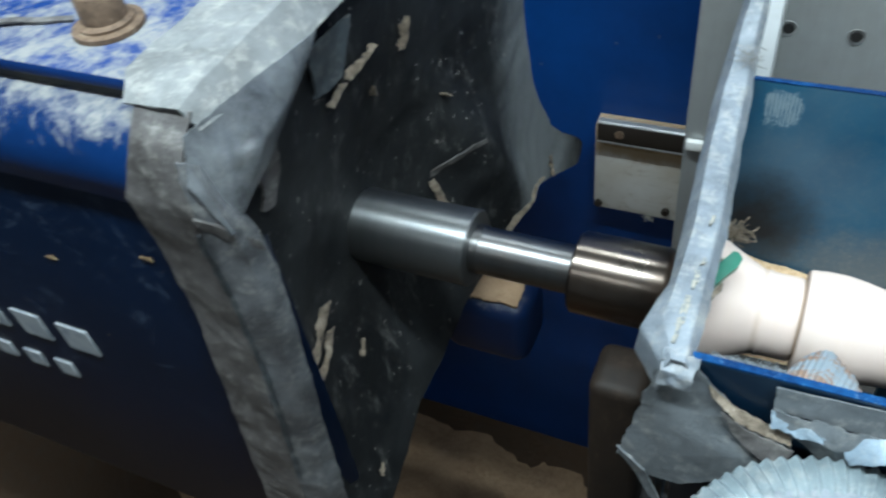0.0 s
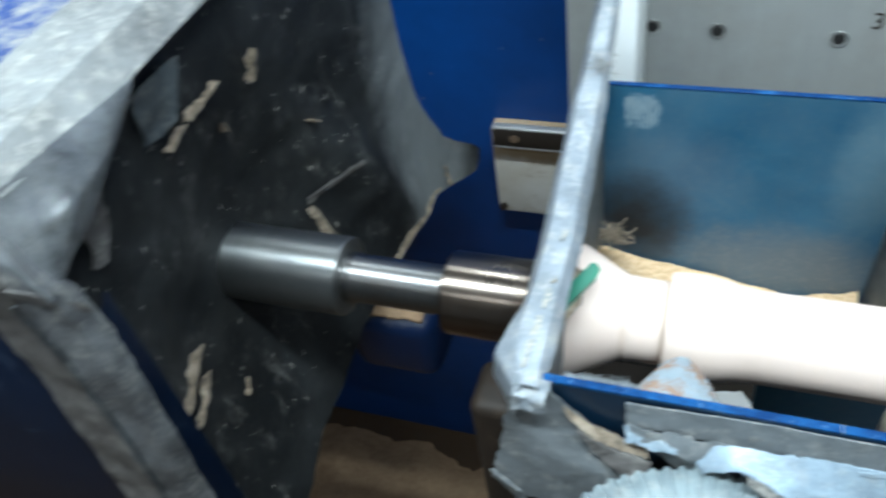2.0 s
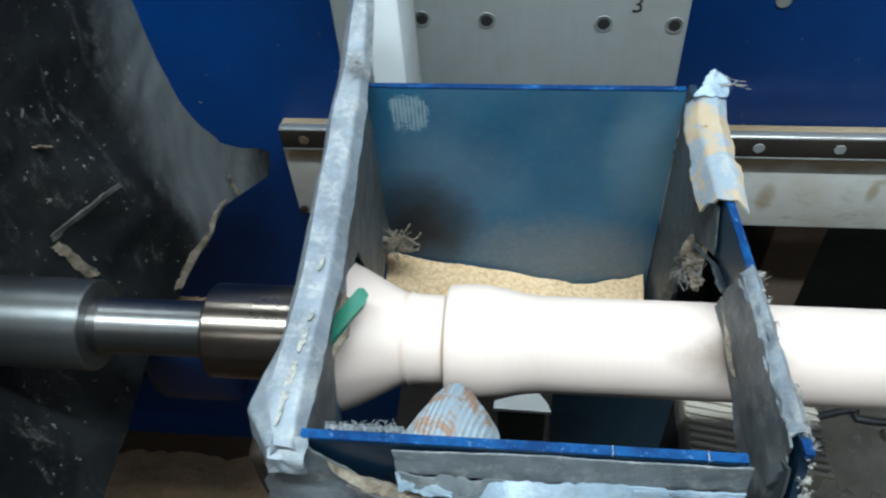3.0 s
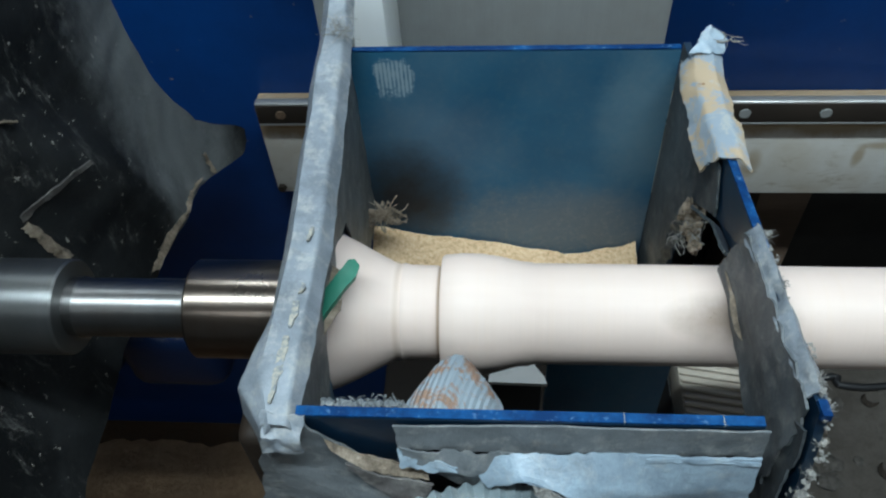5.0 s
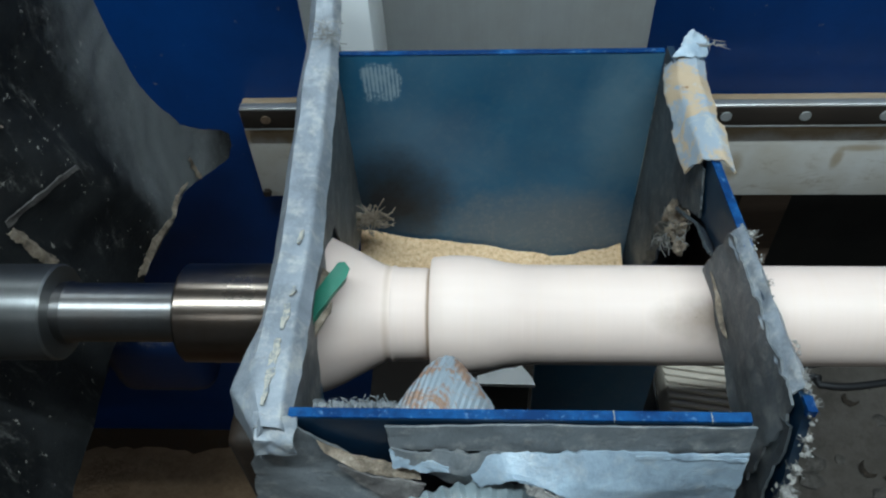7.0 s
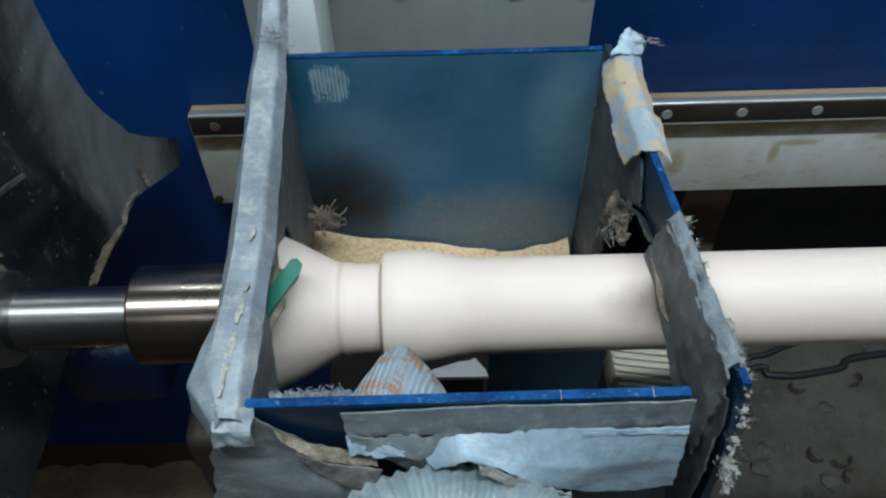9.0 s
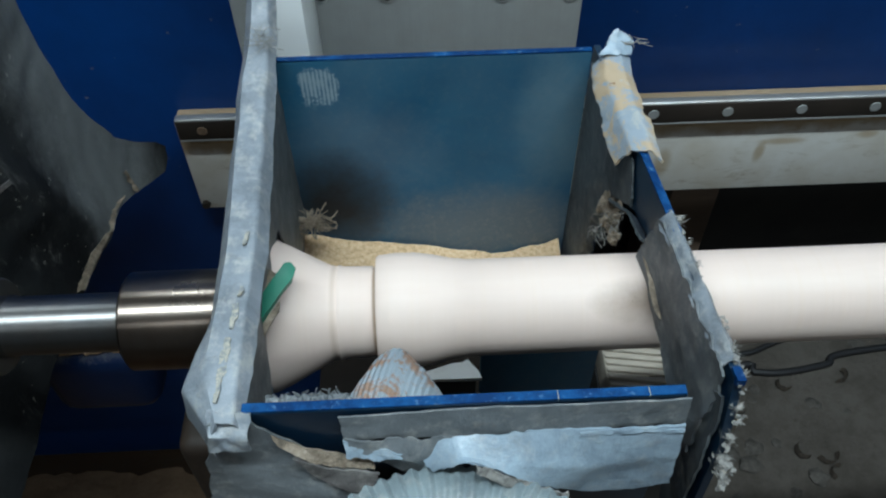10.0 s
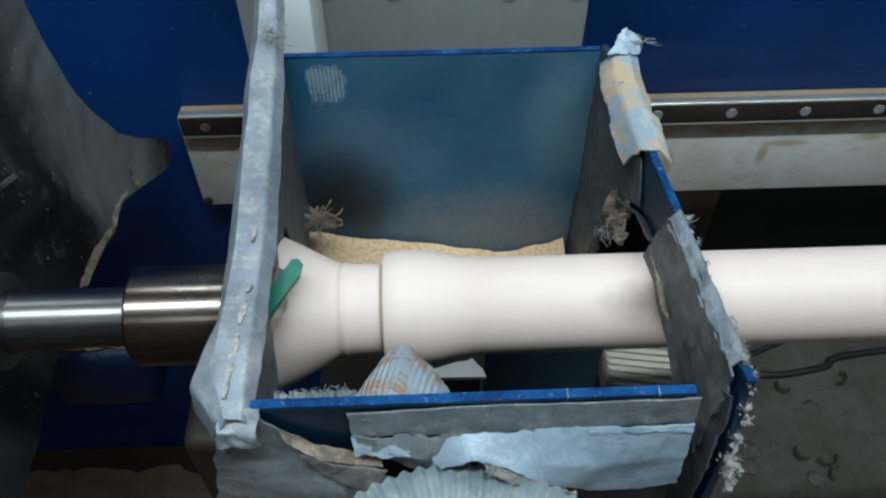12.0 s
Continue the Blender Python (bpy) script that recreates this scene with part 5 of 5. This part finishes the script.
part("green_strip", sheet([[(0.0062, -0.130, 1.0475), (0.0085, -0.1255, 1.048), (0.0115, -0.1195, 1.0485), (0.0150, -0.1125, 1.0485), (0.0172, -0.1118, 1.048)], [(0.0070, -0.1415, 1.0465), (0.0100, -0.1355, 1.0475), (0.0140, -0.1280, 1.048), (0.0185, -0.1195, 1.048), (0.0192, -0.1145, 1.0475)]], 30, 6, 0.0003, 60, 0.0002, 0.0022, 100), M_GREEN, hood, "green rubber strip at the notch")
part("notch_edge", sheet([[(0.0055, -0.128, 1.0455), (0.0060, -0.119, 1.046), (0.0085, -0.112, 1.046)], [(0.0060, -0.129, 1.0455), (0.0090, -0.1215, 1.046), (0.0120, -0.1145, 1.046)]], 24, 6, 0.0010, 140, 0.0012, 0.0012, 101), M_TEAR, hood, "tan torn notch edge")
part("notch_edge", sheet([[(0.0070, -0.141, 1.0445), (0.0105, -0.1345, 1.0455), (0.0140, -0.1275, 1.0455)], [(0.0065, -0.150, 1.0440), (0.0100, -0.1420, 1.0450), (0.0145, -0.1320, 1.0450)]], 26, 8, 0.0010, 140, 0.0014, 0.0012, 103), M_TEAR, hood, "frayed brown notch edge")
part("green_strip", sheet([[(0.0068, -0.1555, 1.0435), (0.0085, -0.1515, 1.044)], [(0.0068, -0.1600, 1.0425), (0.0082, -0.1560, 1.0430)]], 8, 4, 0.0003, 60, 0.0004, 0.0018, 104), M_GREEN, hood, "scrap of green rubber")
for i, (y0, y1, x, w) in enumerate(((-0.184, -0.160, 0.0040, 0.0016), (-0.157, -0.146, 0.0050, 0.0012), (-0.143, -0.139, 0.0060, 0.0010), (-0.120, -0.113, 0.0055, 0.0008))):
    ym = (y0 + y1) / 2
    part("glue_streak", sheet([[(x - w, y0, 1.0697), (x - w * 0.7, ym, 1.0695), (x - w * 0.8, y1, 1.0691)], [(x, y0, 1.0698), (x + w * 0.8, ym, 1.0696), (x + w * 0.6, y1, 1.0692)]], 24, 4, 0.0006, 320, 0.0008, 0.0006, 150 + i), M_STREAK, hood, "dry tan glue streak on the tape")

# sawdust lodged behind the blank
ledge = part("ledge", slab(-0.002, 0.150, -0.055, -0.002, 0.899, 0.903, 0.0006, seg=1), M_BLACK, hood, "narrow inner ledge")


def heap():
    bm = bmesh.new()
    nx, ny = 110, 22
    rows = []
    for i in range(nx + 1):
        x = 0.0005 + (0.1465) * i / nx
        top = 0.9405
        for (xa, za), (xb, zb) in zip(wave, wave[1:]):
            if xa <= x <= xb:
                s = (x - xa) / (xb - xa)
                s = s * s * (3 - 2 * s)
                top = za + (zb - za) * s
        row = []
        for j in range(ny + 1):
            t = j / ny
            y = -0.0022 - 0.048 * t
            z = top + 0.001 - (top - 0.9045) * t ** 1.5 * 0.9
            q = Vector((x, y, z))
            z += 0.0008 * noise.noise(q * 300) + 0.0012 * noise.noise(q * 90)
            row.append(bm.verts.new((x, y, z)))
        rows.append(row)
    for i in range(nx):
        for j in range(ny):
            bm.faces.new((rows[i][j], rows[i + 1][j], rows[i + 1][j + 1], rows[i][j + 1]))
    ends = [[bm.verts.new((v.co.x, v.co.y, 0.9035)) for v in row] for row in rows]
    edge = [(i, 0) for i in range(nx)] + [(nx, j) for j in range(ny)] + [(i, ny) for i in range(nx, 0, -1)] + [(0, j) for j in range(ny, 0, -1)]
    for (a, b), (c, d) in zip(edge, edge[1:] + edge[:1]):
        bm.faces.new((rows[a][b], ends[a][b], ends[c][d], rows[c][d]))
    bm.faces.new([ends[a][b] for a, b in edge])
    return bm


single("sawdust_heap", heap(), M_SAWDUST, "yellow-tan sawdust heaped against the blue back panel", "sawdust", kind="stuff")

# ---- under the hood ----
duct = thing("dust_duct", "grey crimped metal dust duct with a taped dusty cap", "duct", (0.073, -0.251, 0.70))
part("pipe", turned_z([(0.057, -0.33), (0.057, -0.030), (0.0595, -0.026), (0.0595, -0.010), (0.052, -0.006), (0.040, -0.004)], 0.073, -0.253, 1.039, 72), M_DUCT, duct)
part("crimped_rim", crimp(0.073, -0.253, 1.040), M_DUCT, duct, "radially crimped bluish rim")
part("cap_tape", cap_patch(0.073, -0.253, 1.0425), M_TAPE_DUSTY, duct, "dusty tape over the cap")
arm = thing("tool_arm", "dark oily steel arm carrying the hood", "steel arm", (0.0, -0.13, 0.62))
part("upright", slab(-0.036, -0.008, -0.156, -0.125, 0.62, 0.986, 0.006, seg=3), M_ARM, arm)
part("foot", slab(-0.038, 0.14, -0.165, 0.212, 0.59, 0.619, 0.003), M_DARK_STEEL, arm)
part("cross_bar", slab(-0.0095, 0.145, -0.160, -0.130, 0.840, 0.862, 0.003), M_BLACK, arm)
clip = thing("white_clip", "white plastic drag-chain link under the hood", "plastic clip", (0.082, -0.088, 0.92))
clip_top = bmesh.new()
lower = [clip_top.verts.new((x, y, 0.9322)) for x, y in ((0.066, -0.0960), (0.0665, -0.0915), (0.074, -0.0890), (0.081, -0.0868), (0.0855, -0.0866), (0.0885, -0.0850), (0.0905, -0.0880), (0.0935, -0.0920), (0.095, -0.0965))]
upper = [clip_top.verts.new(v.co + Vector((0, 0, 0.0024))) for v in lower]
for a in range(len(lower)):
    b = (a + 1) % len(lower)
    clip_top.faces.new((lower[a], lower[b], upper[b], upper[a]))
clip_top.faces.new(lower)
clip_top.faces.new(upper)
part("plate", clip_top, M_PLASTIC, clip)
part("hanger", slab(0.068, 0.0925, -0.094, -0.089, 0.8625, 0.9320, 0.001), M_BLACK, clip)
guard = single("guard_panel", slab(0.0965, 0.160, -0.075, -0.071, 0.62, 0.955, 0.001), M_ACRYL, "dark blue sheet-steel guard under the hood", "guard panel")
crate = thing("ribbed_board", "beige ribbed board standing under the hood", "board", (0.20, -0.02, Z_FLOOR))
part("backing", slab(0.181, 0.26, -0.075, 0.02, 0.820, 0.846, 0.001), M_BOARD, crate)
part("stand", slab(0.18, 0.25, -0.06, 0.01, Z_FLOOR, 0.8195, 0.001), M_BLACK, crate)
for i in range(18):
    y = -0.074 + 0.0052 * i
    rib = slab(0.1815, 0.26, y, y + 0.0030, 0.8462, 0.8488, 0.0008, seg=2)
    for v in rib.verts:
        v.co.y -= 0.16 * (v.co.x - 0.22)
    part("rib", rib, M_BOARD, crate)

# ---- floor clutter ----
cable = single("power_cable", pipe([(0.10, 0.15, Z_FLOOR + 0.006), (0.497, 0.295, 0.287), (0.537, 0.291, 0.287), (0.577, 0.288, 0.287), (0.646, 0.299, 0.287), (0.727, 0.322, 0.287), (1.3, 0.36, Z_FLOOR + 0.006)], 0.005, 10), M_CABLE, "thin black cable lying on the floor", "cable")
single("power_cable", pipe([(0.30, 0.27, Z_FLOOR + 0.006), (0.512, 0.319, 0.287), (0.545, 0.325, 0.287), (0.585, 0.341, 0.287), (0.66, 0.36, 0.287), (0.9, 0.385, Z_FLOOR + 0.006)], 0.004, 10), M_CABLE, "thin dark grey cable crossing the floor", "cable")


def curl(x, y, r, turn, seed):
    """One dark curled shaving on the floor."""
    pts = [(x + r * math.cos(turn + a * 0.5), y + r * math.sin(turn + a * 0.5), Z_FLOOR + 0.004 + 0.002 * (a % 2)) for a in range(7)]
    a = [(px, py, pz) for px, py, pz in pts]
    b = [(px + 0.003, py + 0.002, pz + 0.006) for px, py, pz in pts]
    single("wood_shaving", sheet([a, b], 18, 4, 0.0006, 60, 0.0012, 0.0008, seed), M_SHAVING, "dark curled wood shaving on the concrete floor", "wood shaving", "shavings on the floor")


for i, (x, y, r, turn) in enumerate(((0.573, 0.269, 0.010, 2.6), (0.567, 0.166, 0.011, 2.2), (0.596, 0.159, 0.013, 3.4), (0.602, 0.132, 0.010, 1.0), (0.656, 0.280, 0.011, 4.2))):
    curl(x, y, r, turn, 160 + i)
rnd = random.Random(4)
lumps = []
for i in range(260):
    x, y = rnd.uniform(0.15, 1.2), rnd.uniform(-0.35, 0.45)
    lumps.append(lump((x, y, Z_FLOOR + 0.001), rnd.uniform(0.003, 0.014), 0.5, i, 0.45, 2))
single("floor_chips", join(*lumps), M_CRUMB, "scattered wood chips and crumbs on the floor", "wood chips", kind="stuff")


def drift():
    bm = bmesh.new()
    n = 60
    vs = []
    for i in range(n + 1):
        row = []
        for j in range(n + 1):
            u, v = i / n * 2 - 1, j / n * 2 - 1
            x, y = -0.34 + 0.42 * u, 0.0 + 0.205 * v
            h = max(0.0, 1 - u * u) * max(0.0, 1 - v * v) ** 0.6
            z = Z_FLOOR - 0.020 + 0.065 * h * (0.8 + 0.4 * noise.noise(Vector((x * 6, y * 6, 0)))) + 0.008 * noise.noise(Vector((x * 16, y * 16, 5))) + 0.003 * noise.noise(Vector((x * 60, y * 60, 2)))
            row.append(bm.verts.new((x, y, z)))
        vs.append(row)
    for i in range(n):
        for j in range(n):
            bm.faces.new((vs[i][j], vs[i + 1][j], vs[i + 1][j + 1], vs[i][j + 1]))
    return bm


single("sawdust_drift", drift(), M_DRIFT, "brown sawdust drift on the floor below the headstock", "sawdust", kind="stuff")
